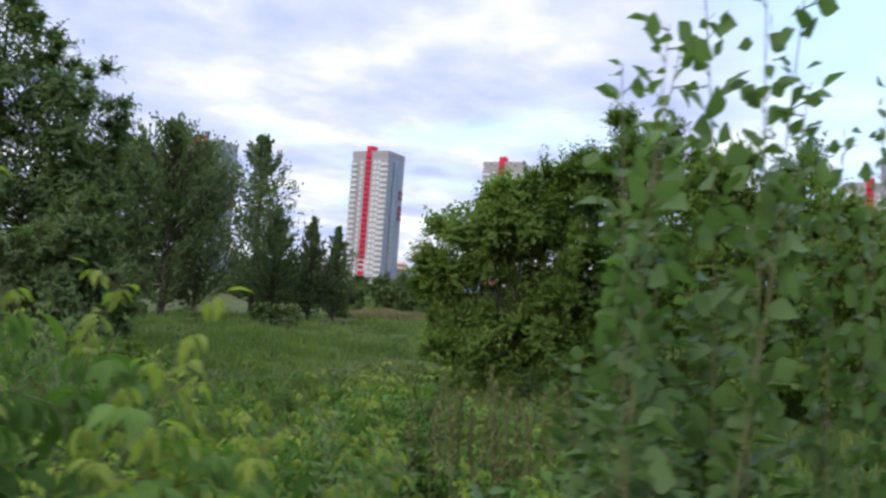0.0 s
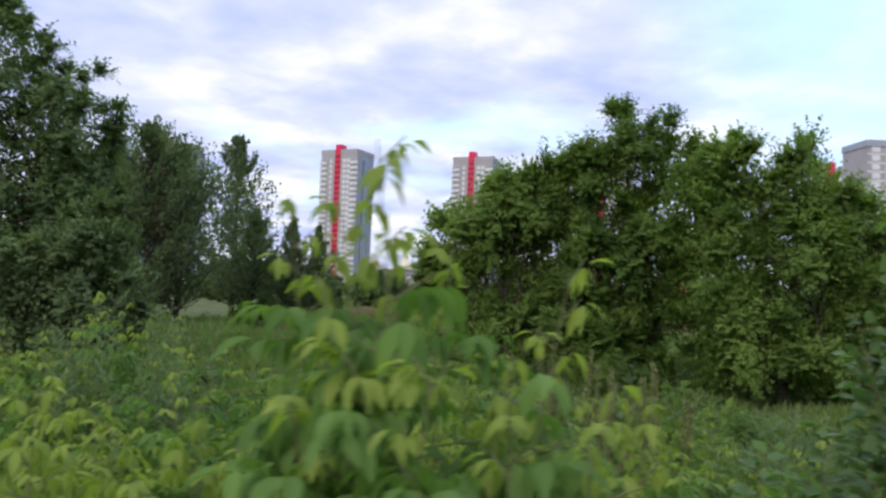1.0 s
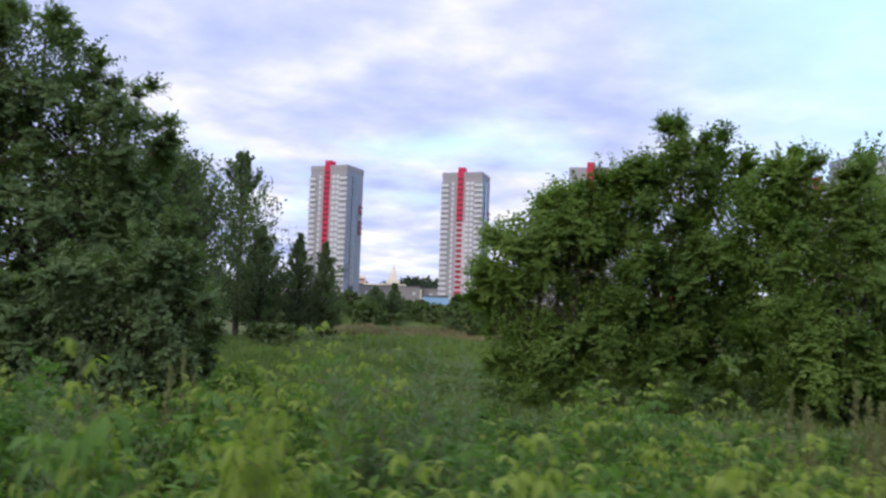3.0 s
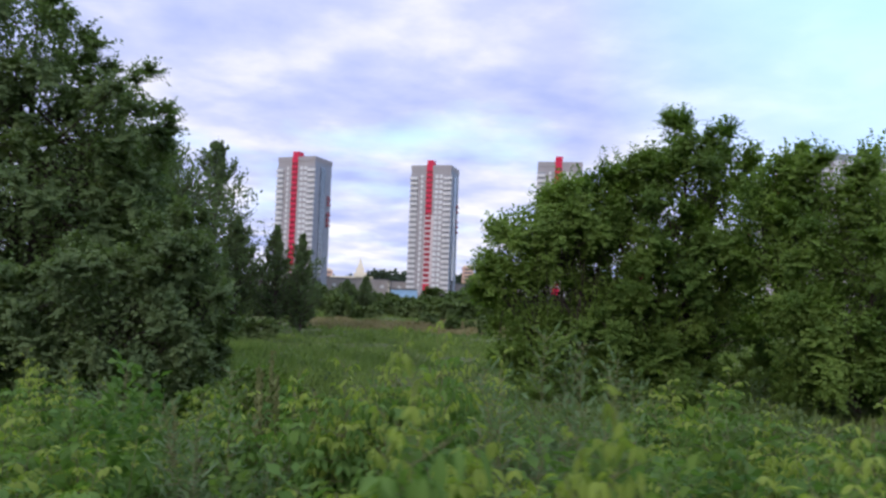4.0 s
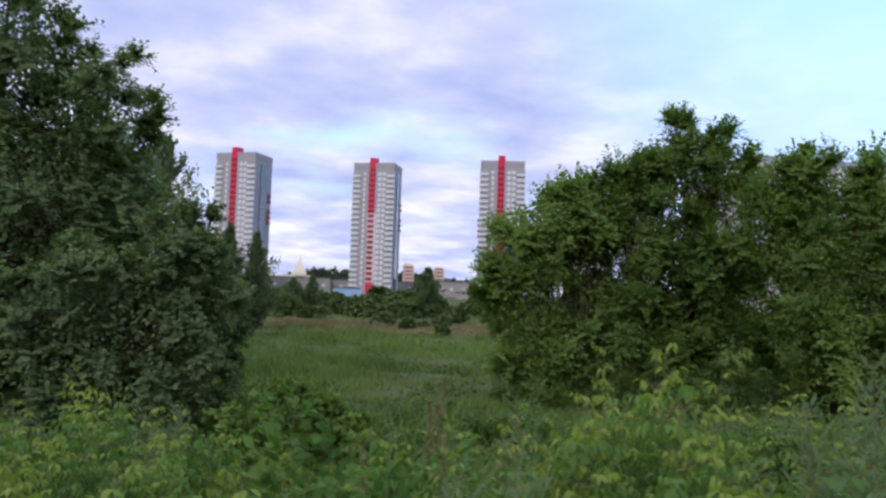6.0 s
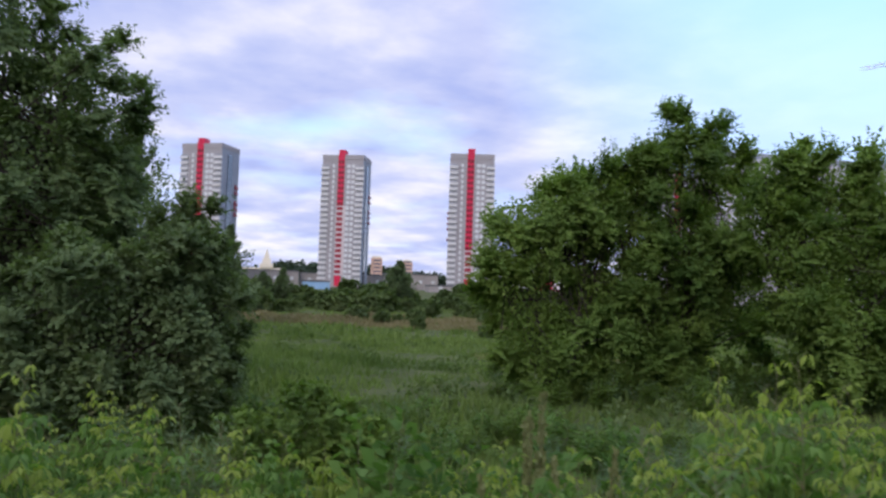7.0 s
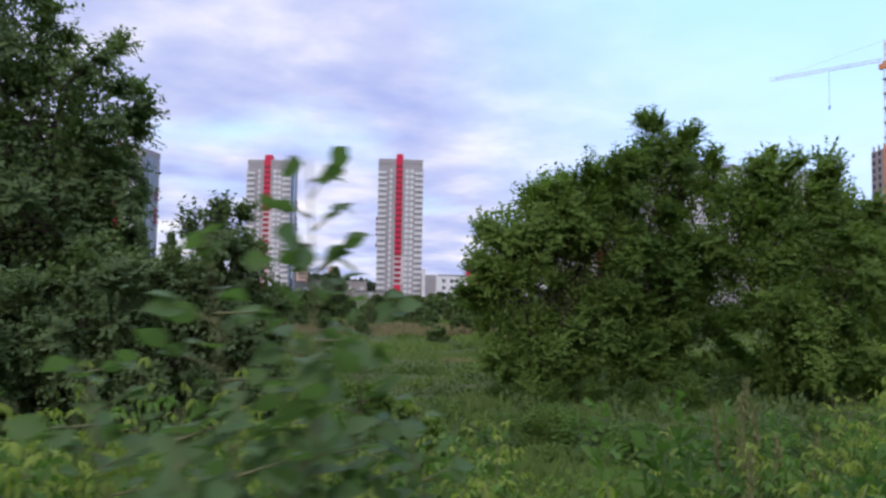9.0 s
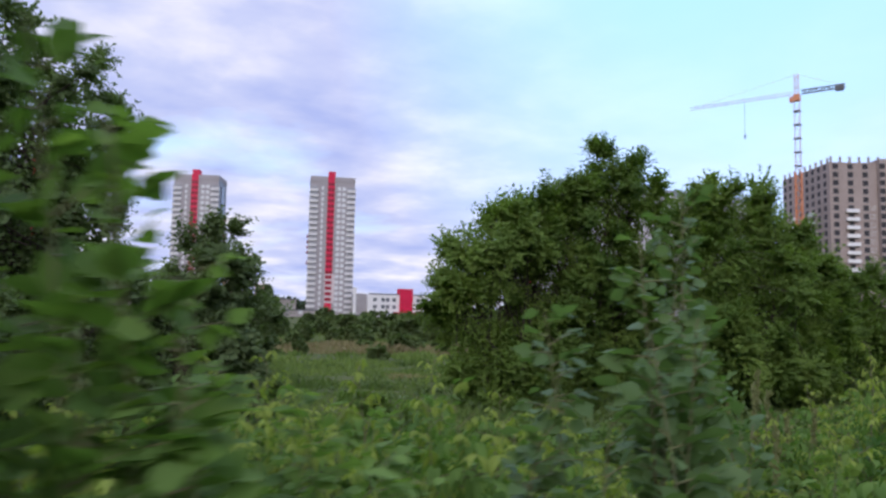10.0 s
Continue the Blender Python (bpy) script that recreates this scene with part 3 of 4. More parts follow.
# ---- trees ----
def crown_leaves(lobes, count, leaf, clump=0.62, hang=0.25, seed=1):
    """Boughs over the shells of the lobes, each a fan of leafy sprigs."""
    g = np.random.default_rng(seed)
    lobes = np.array(lobes, float)
    lobes[:, 3:6] *= 1.04
    area = lobes[:, 3] * lobes[:, 4] + lobes[:, 3] * lobes[:, 5] + lobes[:, 4] * lobes[:, 5]
    nb = max(10, int(area.sum() * 1.45 / (clump * clump)))
    which = g.choice(len(lobes), nb, p=area / area.sum())
    d = unit(g.normal(0, 1, (nb, 3)) + (0, 0, 0.25))
    C = lobes[which, :3] + d * g.uniform(0.66, 1.0, nb)[:, None] * lobes[which, 3:6]
    deep = np.min(np.linalg.norm((C[:, None, :] - lobes[None, :, :3]) / lobes[None, :, 3:6], axis=2), axis=1)
    sparse = np.array([noise.noise(Vector(p) * 0.75 + Vector((0, seed, 3))) for p in C])
    keep = (deep > 0.55) & (sparse > -0.22) & (C[:, 2] > 0.15)
    C, d = C[keep], d[keep]
    nb, along = len(C), 12
    sprigs = max(3, int(count * 0.86 / (nb * along)))
    o = unit(d + (0, 0, 0.32))
    way = unit(o[:, None, :] * 0.85 + g.normal(0, 0.54, (nb, sprigs, 3)) + (0, 0, 0.1))
    reach = clump * g.uniform(0.7, 1.25, (nb, 1)) * g.uniform(0.55, 1.2, (nb, sprigs))
    leader = (g.random((nb, sprigs)) < 0.10) & (d[:, None, 2] > -0.1)
    way = unit(way + leader[:, :, None] * np.array([0, 0, 0.9]))
    reach = np.where(leader, reach * 1.3, reach)
    f = np.linspace(0.15, 1.0, along)[None, None, :] + g.normal(0, 0.03, (nb, sprigs, along))
    start = (C - o * clump * 0.35)[:, None, None, :]
    P = start + way[:, :, None, :] * (reach[:, :, None] * f)[..., None]
    P[..., 2] -= 0.45 * hang * reach[:, :, None] * f * f
    across = unit(np.cross(way, g.normal(0, 0.4, way.shape) + (0, 0, 1.0)))
    turn = np.where(np.arange(along) % 2, 1.0, -1.0)[None, None, :, None]
    D = way[:, :, None, :] * 0.7 + across[:, :, None, :] * turn + g.normal(0, 0.3, P.shape) - np.array([0, 0, hang * 0.6])
    U = o[:, None, None, :] * 0.8 + way[:, :, None, :] * 0.35 + g.normal(0, 0.22, P.shape) + np.array([0, 0, 0.6])
    S = leaf * g.uniform(0.7, 1.3, P.shape[:3]) * (1.12 - 0.35 * f) * np.where(leader, 1.35, 1.0)[:, :, None]
    P, D, U, S = P.reshape(-1, 3), D.reshape(-1, 3), U.reshape(-1, 3), S.ravel()
    inner = int(count * 0.2)
    wi = g.choice(len(lobes), inner, p=area / area.sum())
    Pi = lobes[wi, :3] + unit(g.normal(0, 1, (inner, 3))) * (g.random((inner, 1)) ** 0.5 * 0.75) * lobes[wi, 3:6]
    Pi = Pi[Pi[:, 2] > 0.1]
    k = len(Pi)
    P, D, U = np.concatenate([P, Pi]), np.concatenate([D, g.normal(0, 1, (k, 3))]), np.concatenate([U, g.normal(0, 1, (k, 3))])
    return C, P, D, U, np.concatenate([S, leaf * g.uniform(0.6, 1.2, k)])


def tree(name, x, y, lobes, count, leaf, bark_mat, leaf_mat, label, category="tree", group="", clump=0.72, stems=3, radius=0.12, outline=LEAF_DIAMOND, hang=0.25, seed=1, spread=0.5, sink=0.1):
    t = thing(name, pose(x, y, float(ground_z(x, y)) - sink), label, category, group)
    g = np.random.default_rng(seed + 50)
    C, P, D, U, S = crown_leaves(lobes, count, leaf, clump, hang, seed)
    trunk, limbs = Tubes(7), Tubes(4)
    feet = [np.array([g.normal(0, spread * 0.4), g.normal(0, spread * 0.4), 0.0]) for _ in range(stems)]
    for i, lob in enumerate(lobes):
        c, foot = np.array(lob[:3], float), feet[i % stems]
        mid = foot * 0.4 + c * 0.5 * (1, 1, 0.9) + g.normal(0, 0.12, 3)
        r = radius * (0.7 + 0.3 * g.random())
        path = [foot - (0, 0, 0.25), foot * 0.8 + mid * 0.2 + (0, 0, 0.2), mid, (mid + c) / 2 + g.normal(0, 0.15, 3), c + (0, 0, lob[5] * 0.55)]
        trunk.add(path, [r * 1.3, r, r * 0.7, r * 0.5, r * 0.14])
        near_c = C[np.argsort(np.linalg.norm((C - c) / lob[3:6], axis=1))]
        for q in near_c[::max(1, len(near_c) // 26)][:26 if count > 5000 else 8]:
            a = c + (mid - c) * g.uniform(0, 0.9)
            limbs.add([a, (a + q) / 2 + (0, 0, 0.15), q], [r * 0.2, r * 0.11, r * 0.04])
    part_mesh("trunk", trunk.mesh("trunk"), bark_mat, t)
    part_mesh("limb", limbs.mesh("limb"), bark_mat, t)
    part_mesh("crown", leaves_mesh("crown", P, D, U, S, outline), leaf_mat, t)
    return t


def spire(name, x, y, height, width, count, leaf, leaf_mat, label, seed=1, gaps=0.5, low=0.05, group="", taper=1.2):
    """A narrow tree whose limbs rise at an angle from one leader."""
    t = thing(name, pose(x, y, float(ground_z(x, y)) - 0.1), label, "tree", group)
    g = np.random.default_rng(seed)
    trunk, P, D, U = Tubes(6), [], [], []
    trunk.add([(0, 0, -0.3), (0.1, 0, height * 0.35), (0, 0.1, height * 0.7), (0, 0, height * 0.98)], [height * 0.018, height * 0.013, height * 0.007, 0.02])
    limbs = Tubes(4)
    nl = 150
    per = count // nl
    for i in range(nl):
        f = low + (1 - low) * (i + g.random()) / nl
        a = g.random() * 6.283
        prof = min(1.0, (1 - f) * taper + 0.04) * (0.7 + 0.3 * min(1, f * 5))
        ln = width / 2 * prof * g.uniform(0.45, 1.3)
        rise = ln * g.uniform(0.35, 0.95)
        b = np.array([0, 0, f * height * 0.93])
        e = b + (math.cos(a) * ln, math.sin(a) * ln, rise)
        limbs.add([b, (b + e) / 2 - (0, 0, 0.1 * ln), e], [0.06, 0.04, 0.015])
        e2 = e + (0, 0, 0.3 * ln + 0.3)
        limbs.add([e, e2], [0.02, 0.008])
        u = g.random(per) ** gaps
        over = np.maximum(0, u - 0.6)[:, None] / 0.4
        p = b + (e - b) * u[:, None] + (e2 - e) * over + g.normal(0, 1, (per, 3)) * (0.05 + 0.06 * ln)
        P.append(p)
        D.append(g.normal(0, 0.6, (per, 3)) + unit(e - b) * 0.7 + (0, 0, 0.8))
        U.append(g.normal(0, 0.7, (per, 3)) + (0, 0, 0.7))
    P, D, U = np.concatenate(P), np.concatenate(D), np.concatenate(U)
    part_mesh("trunk", trunk.mesh("trunk"), M_BARK, t)
    part_mesh("limb", limbs.mesh("limb"), M_BARK, t)
    part_mesh("crown", leaves_mesh("crown", P, D, U, leaf * g.uniform(0.6, 1.3, len(P)), LEAF_DIAMOND), leaf_mat, t)
    return t


# big clump of ash-leaved maples, three crowns
tree("maple_tree", 1.8, 24.2, [(-1.2, 0, 2.4, 1.2, 1.4, 1.9), (0.2, 0, 5.5, 1.5, 1.5, 1.9), (-1.3, 0.2, 5.0, 1.1, 1.2, 1.6), (-1.9, 0, 3.6, 0.8, 1.0, 1.2), (-0.5, 0, 5.3, 1.2, 1.2, 1.5), (0.9, 0, 6.0, 1.0, 1.1, 1.3), (1.3, 0, 2.6, 1.5, 1.6, 2.2), (1.9, 0.2, 6.0, 1.2, 1.2, 1.7), (-0.4, -0.6, 1.2, 1.7, 1.4, 1.2)],
     70000, 0.142, M_BARK, M_TREE, "dense multi-stemmed maple with a ragged crown", seed=3, group="maple clump", stems=4)
tree("maple_tree", 6.0, 24.2, [(0, 0, 7.7, 1.1, 1.3, 2.0), (-1.3, 0, 6.5, 1.2, 1.3, 1.9), (1.3, 0, 7.2, 1.0, 1.1, 2.0), (-2.6, 0, 5.8, 1.1, 1.2, 1.6), (0, -0.5, 4.2, 2.0, 1.8, 2.2), (-1.6, 0, 3.0, 1.5, 1.6, 2.0), (1.7, 0, 3.4, 1.5, 1.5, 2.4), (-0.9, -0.6, 1.3, 1.3, 1.2, 1.0)],
     92000, 0.142, M_BARK, M_TREE, "tall dark maple rising over its neighbours", seed=4, group="maple clump", stems=5, radius=0.16)
tree("maple_tree", 9.6, 21.3, [(-0.9, 0, 6.3, 1.4, 1.4, 1.7), (-2.3, 0.4, 6.1, 1.3, 1.2, 1.7), (-1.6, 0.6, 6.9, 1.0, 1.0, 1.2), (0.9, 0, 6.2, 1.5, 1.5, 1.6), (2.3, 0, 4.8, 1.6, 1.6, 1.9), (-1.8, -0.4, 4.3, 1.5, 1.5, 1.8), (0.2, -1.2, 4.0, 2.0, 1.4, 1.6), (2.6, -0.4, 2.6, 1.6, 1.6, 1.9), (-1.4, -0.9, 2.1, 1.7, 1.4, 1.6), (0.8, -1.2, 1.6, 2.0, 1.4, 1.4)],
     100000, 0.142, M_BARK, M_TREE, "broad green maple with a rounded crown", seed=5, group="maple clump", stems=5, radius=0.15)
tree("maple_tree", 14.6, 21.5, [(-1.4, 0, 3.4, 2.0, 1.8, 2.2), (1.4, 0, 3.2, 2.2, 1.8, 2.2), (0, -0.8, 1.5, 3.0, 1.6, 1.5), (4.4, 0, 2.8, 2.4, 1.8, 2.2), (4.2, -0.4, 1.2, 2.6, 1.6, 1.3)],
     70000, 0.142, M_BARK, M_TREE, "low spreading maple thicket", seed=6, group="maple clump", stems=4)

# undergrowth between the maple stems
for i, (x_, y_, w_) in enumerate(((3.9, 23.2, 1.0), (7.9, 22.4, 1.15), (11.9, 21.0, 1.1))):
    tree("shrub", x_, y_, [(0, 0, 0.8, 1.4 * w_, 1.0, 0.8), (-1.1 * w_, 0.2, 0.6, 1.0, 0.8, 0.6), (1.1 * w_, 0.1, 0.7, 1.0, 0.8, 0.7)],
         15000, 0.12, M_STEM, M_TREE, "dark leafy shrub under the maples", "shrub", "undergrowth", clump=0.4, stems=4, radius=0.02, seed=130 + i)

# willows on the other side of the gap
tree("willow_tree", -14.4, 22.0, [(0.6, 0, 9.0, 2.2, 2.3, 2.4), (-2.6, 0, 9.3, 2.4, 2.4, 2.6), (2.7, 0, 7.2, 1.8, 1.9, 2.3), (1.5, -0.8, 5.0, 2.4, 2.2, 2.2), (-2.8, -0.8, 5.6, 2.6, 2.2, 2.4), (3.2, 0, 5.0, 1.4, 1.8, 1.8), (-0.5, -0.6, 7.4, 2.2, 1.9, 2.0), (-5.6, 0, 7.5, 2.6, 2.2, 3.0), (-5.8, -0.4, 4.0, 2.6, 2.2, 2.6)],
     165000, 0.135, M_BARK, M_TREE_WILLOW, "tall dark willow with dense drooping foliage", seed=7, stems=4, radius=0.24, hang=0.5, clump=0.62, group="willows")
tree("willow_tree", -9.9, 17.2, [(1.4, 0, 3.2, 0.9, 1.1, 1.2), (1.5, 0.3, 4.1, 0.5, 0.5, 0.6), (2.3, 0.2, 2.9, 0.6, 0.6, 0.6), (-0.3, 0, 2.5, 1.2, 1.3, 1.0), (0.1, -0.5, 2.4, 2.0, 1.6, 1.5), (1.5, 0, 2.2, 1.2, 1.4, 1.6), (-1.5, -0.2, 2.1, 1.4, 1.4, 1.3), (0.6, -0.8, 1.0, 2.2, 1.3, 1.0), (2.0, 0, 3.2, 0.7, 0.7, 0.6)],
     76000, 0.11, M_BARK, M_WILLOW_BUSH, "grey-green bushy willow leaning over the meadow", seed=8, stems=5, radius=0.08, hang=0.3, clump=0.45, group="willows")
tree("willow_tree", -13.2, 16.4, [(0, 0, 2.1, 1.6, 1.5, 1.2), (-1.8, 0.3, 2.6, 1.7, 1.6, 1.4), (1.2, 0, 2.2, 1.3, 1.2, 1.3), (-3.6, 0.5, 2.4, 1.8, 1.5, 1.9)],
     40000, 0.115, M_BARK, M_TREE_WILLOW, "low willow shrub in the shade of a taller one", seed=9, stems=4, radius=0.07, clump=0.45, group="willows")
tree("willow_tree", -23.5, 31, [(0, 0, 7, 3.0, 2.5, 3.2), (-2.5, 0, 10, 2.6, 2.5, 2.8), (2.0, 0, 4, 2.6, 2.0, 2.4), (-3, 0, 4, 3.0, 2.0, 3.0)],
     40000, 0.2, M_BARK, M_DARK, "dark willow deep in the grove", seed=10, stems=3, radius=0.25, group="willows", clump=0.8)
tree("shrub", -6.4, 14.6, [(0, 0, 0.9, 1.0, 0.9, 0.7), (-0.7, 0.1, 0.7, 0.7, 0.7, 0.6), (0.7, 0, 0.7, 0.7, 0.7, 0.5)],
     9000, 0.10, M_STEM, M_TREE, "rounded dark green shrub in the meadow", "shrub", seed=11, stems=4, radius=0.02, clump=0.2)

# spires beyond the meadow
spire("poplar_tree", -20.3, 79, 20.5, 10.5, 8000, 0.36, M_DARK, "slender dark poplar with an open top", 12, 0.6, taper=1.5)
spire("spruce_tree", -22.0, 58, 16.4, 8.5, 14000, 0.31, M_DARK, "dark dense spruce beyond the meadow", 13, 0.5, taper=2.4)
spire("spruce_tree", -25.5, 60, 15.0, 8.5, 14000, 0.31, M_DARK, "dark dense spruce beyond the meadow", 14, 0.5, taper=2.4)
spire("spruce_tree", -28.5, 58, 14.0, 7.0, 12000, 0.31, M_DARK, "dark dense spruce beyond the meadow", 15, 0.5, taper=2.4)
spire("spruce_tree", -20.4, 61, 15.6, 7.0, 8000, 0.31, M_DARK, "dark dense spruce beyond the meadow", 23, 0.5, taper=2.4)
spire("spruce_tree", -17.0, 74, 11.5, 7.0, 8000, 0.31, M_DARK, "dark young spruce beyond the meadow", 16, 0.5)
spire("spruce_tree", -13.0, 73, 10.8, 5.0, 6000, 0.27, M_DARK, "narrow dark young spruce", 17, 0.5)
spire("spruce_tree", -10.6, 73.5, 10.0, 4.8, 6000, 0.27, M_DARK, "narrow dark young spruce", 18, 0.5)
spire("young_tree", 19, 150, 10.2, 6.5, 6000, 0.55, M_DARK, "small dark tree at the end of the meadow", 19, 0.5)
spire("young_tree", -4, 160, 8.0, 4.0, 3500, 0.5, M_DARK, "small dark tree at the end of the meadow", 20, 0.5)
spire("young_tree", -8, 158, 7.0, 3.6, 3500, 0.5, M_DARK, "small dark tree at the end of the meadow", 21, 0.5)

# bushes that close the meadow
bush_rng = np.random.default_rng(31)
BUSHES = []
for i in range(5):
    r = [(bush_rng.normal(0, 0.8), bush_rng.normal(0, 0.5), 0.9 + 0.5 * bush_rng.random(), 1.3 + bush_rng.random() * 0.6, 1.3, 0.9 + 0.7 * bush_rng.random()) for _ in range(4)]
    b = tree("bush", 0, 120, r, 1200, 0.46, M_STEM, M_BUSH, "leafy bush at the far edge of the meadow", "bush", "far bushes", clump=0.55, stems=3, radius=0.03, seed=40 + i)
    BUSHES.append(b)
spots = []
for i in range(120):
    bx_, by_ = bush_rng.uniform(-60, 110), bush_rng.uniform(112, 240)
    spots.append((bx_, by_, bush_rng.uniform(0.9, 1.9)))
for i in range(64):
    by_ = bush_rng.uniform(114, 170)
    spots.append((bush_rng.uniform(-38, 78), by_, bush_rng.uniform(0.45, 1.35)))
for i in range(34):
    spots.append((bush_rng.uniform(-30, 75), bush_rng.uniform(52, 108), bush_rng.uniform(0.4, 0.8)))
for i, (bx_, by_, sc) in enumerate(spots):
    m = pose(bx_, by_, float(ground_z(bx_, by_)) - 0.1, 0, 0, bush_rng.uniform(0, 360))
    if i < 5:
        BUSHES[i].matrix_basis = m
        BUSHES[i].scale = (sc, sc, sc)
    else:
        c = copy_thing(BUSHES[i % 5], m)
        c.scale = (sc, sc, sc * bush_rng.uniform(0.8, 1.2))


# ---- saplings and shrubs along the path ----
def compound_leaf(g, P, D, U, S, base, out, length, leaflets, size, droop):
    """A pinnate leaf: pairs of hanging leaflets and one at the tip."""
    out = unit(np.asarray(out, float))
    side = unit(np.cross(out, (0, 0, 1)))
    pairs = leaflets // 2
    for k in range(pairs + 1):
        f = 0.45 + 0.55 * k / max(1, pairs)
        p = base + out * length * f + np.array([0, 0, -0.22 * length * f * f])
        for s in ((-1, 1) if k < pairs else (0,)):
            d = out * (0.55 if s else 1.0) + side * s * 0.85 + np.array([0, 0, -droop * g.uniform(0.6, 1.4)])
            P.append(p)
            D.append(d + g.normal(0, 0.12, 3))
            U.append(np.array([0, 0, 1.0]) + out * 0.5 + g.normal(0, 0.25, 3))
            S.append(size * g.uniform(0.75, 1.2) * (1.1 if s == 0 else 1.0))


def sapling(name, height, stems, spread, leaf_mat, outline, label, seed, leaf=0.10, kind_of="maple", density=1.0, group="", young=None, lowest=0.55, branchy=0.45):
    """Several leaning shoots clothed in leaves; returned at the origin."""
    g = np.random.default_rng(seed)
    t = thing(name, pose(0, 0, 0), label, "shrub", group)
    P, D, U, S = [], [], [], []
    TP, TD, TU, TS = [], [], [], []
    for s in range(stems):
        tubes = Tubes(4)
        a = g.random() * 6.283
        r = spread * math.sqrt(g.random()) * (0.25 if s == 0 else 1.0)
        h = height * (1.0 if s == 0 else g.uniform(lowest, 0.97))
        foot = np.array([math.cos(a) * r * 0.35, math.sin(a) * r * 0.35, -0.3])
        tip = np.array([math.cos(a) * r, math.sin(a) * r, h])
        bend = g.normal(0, 0.05 * h, 3) * (1, 1, 0)
        pts = [foot + (tip - foot) * f + bend * math.sin(f * 3.14) for f in np.linspace(0, 1, 7)]
        tubes.add(pts, [0.007 * (1 - 0.8 * f) * (0.6 + h * 0.35) for f in np.linspace(0, 1, 7)])
        nodes = int((12 if kind_of == "maple" else 46) * h * density)
        for k in range(nodes):
            f = 0.12 + 0.88 * (k + g.random() * 0.6) / nodes
            base = foot + (tip - foot) * f + bend * math.sin(f * 3.14)
            az = k * 2.4 + g.normal(0, 0.35)
            top = f > 0.86
            if kind_of == "maple":
                out = np.array([math.cos(az), math.sin(az), g.uniform(0.15, 0.6) if not top else 0.9])
                ln = g.uniform(0.12, 0.22) * (0.55 if top else 1.0) * (0.6 + 0.4 * min(1, h))
                e = base + out * ln * 0.5
                tubes.add([base, e, base + unit(out) * ln], [0.003, 0.0025, 0.0015])
                tgt = (TP, TD, TU, TS) if (top and young) else (P, D, U, S)
                compound_leaf(g, *tgt, base, out, ln * 1.25, int(g.choice([5, 5, 7])), leaf * (0.6 if top else 1.0) * g.uniform(0.8, 1.15), g.uniform(0.5, 1.2))
                if f < 0.85 and g.random() < branchy:
                    q = base + unit(out + (0, 0, 0.5)) * g.uniform(0.16, 0.38) * (1.2 - f)
                    tubes.add([base, q], [0.004, 0.002])
                    late = (TP, TD, TU, TS) if (young and f > 0.65 and g.random() < 0.35) else (P, D, U, S)
                    for turn in range(4):
                        ang = az + turn * 1.7
                        compound_leaf(g, *late, q, np.array([math.cos(ang), math.sin(ang), 0.5]), 0.14, 5, leaf * g.uniform(0.55, 0.95), g.uniform(0.4, 1.1))
            else:
                out = np.array([math.cos(az), math.sin(az), g.uniform(0.0, 0.9)])
                tw = g.uniform(0.02, 0.28 if kind_of == "willow" else 0.16) * (1 - 0.5 * f) + 0.01
                q = base + unit(out) * tw
                if tw > 0.06 and kind_of != "weed":
                    tubes.add([base, q], [0.003, 0.0012])
                for j in range(1 if tw < 0.06 else 3):
                    P.append(base + (q - base) * (1 - 0.3 * j))
                    dd = out + g.normal(0, 0.35, 3) + (np.array([0, 0, 0.5]) if kind_of == "willow" else np.array([0, 0, -0.2]))
                    D.append(dd)
                    U.append(np.array([0, 0, 1.0]) + g.normal(0, 0.5, 3))
                    S.append(leaf * g.uniform(0.6, 1.2) * (0.75 if top else 1.0))
        part_mesh("stem", tubes.mesh("stem"), M_STEM, t)
    part_mesh("foliage", leaves_mesh("foliage", P, D, U, S, outline), leaf_mat, t)
    if TP:
        part_mesh("young_foliage", leaves_mesh("young_foliage", TP, TD, TU, TS, outline), young, t, "pale yellow-green young leaves")
    return t


def stand(ob, x, y, turn=0.0, scale=1.0, tall=1.0, copy=True, sink=0.02):
    m = pose(x, y, float(ground_z(x, y)) - sink, 0, 0, turn)
    c = copy_thing(ob, m) if copy else ob
    if not copy:
        c.matrix_basis = m
    c.scale = (scale, scale, scale * tall)
    return c


ML = "green ash-leaved maple sapling with hanging leaflets"
YL = "yellow-green maple sapling with drooping leaflets"
tall_yellow = sapling("maple_sapling", 2.0, 13, 0.62, M_MAPLE, LEAF_MAPLE, "tall green maple sapling with pale drooping tips", 68, 0.115, group="saplings", young=M_MAPLE_YOUNG, density=1.25, lowest=0.66, branchy=0.3)
far_maples = [sapling("maple_sapling", 1.6, 9, 0.62, M_MAPLE, LEAF_MAPLE, ML, 160 + i, 0.085, group="saplings", young=M_MAPLE_YOUNG, density=1.6, lowest=0.5, branchy=0.6) for i in range(4)]
maples = [sapling("maple_sapling", 1.6, 10, 0.55, M_MAPLE, LEAF_MAPLE, ML, 60 + i, 0.098, group="saplings", young=M_MAPLE_YOUNG, density=1.4) for i in range(4)]
yellow = [sapling("maple_sapling", 1.5, 8, 0.45, M_MAPLE_YOUNG, LEAF_MAPLE, YL, 70 + i, 0.105, group="saplings", young=M_MAPLE_YOUNG, density=1.5) for i in range(3)]
willows = [sapling("willow_shrub", 1.9, 13, 0.62, M_WILLOW, LEAF_WILLOW, "grey-green willow shrub with narrow leaves", 80 + i, 0.08, "willow", 1.3, group="willow shrubs") for i in range(2)]
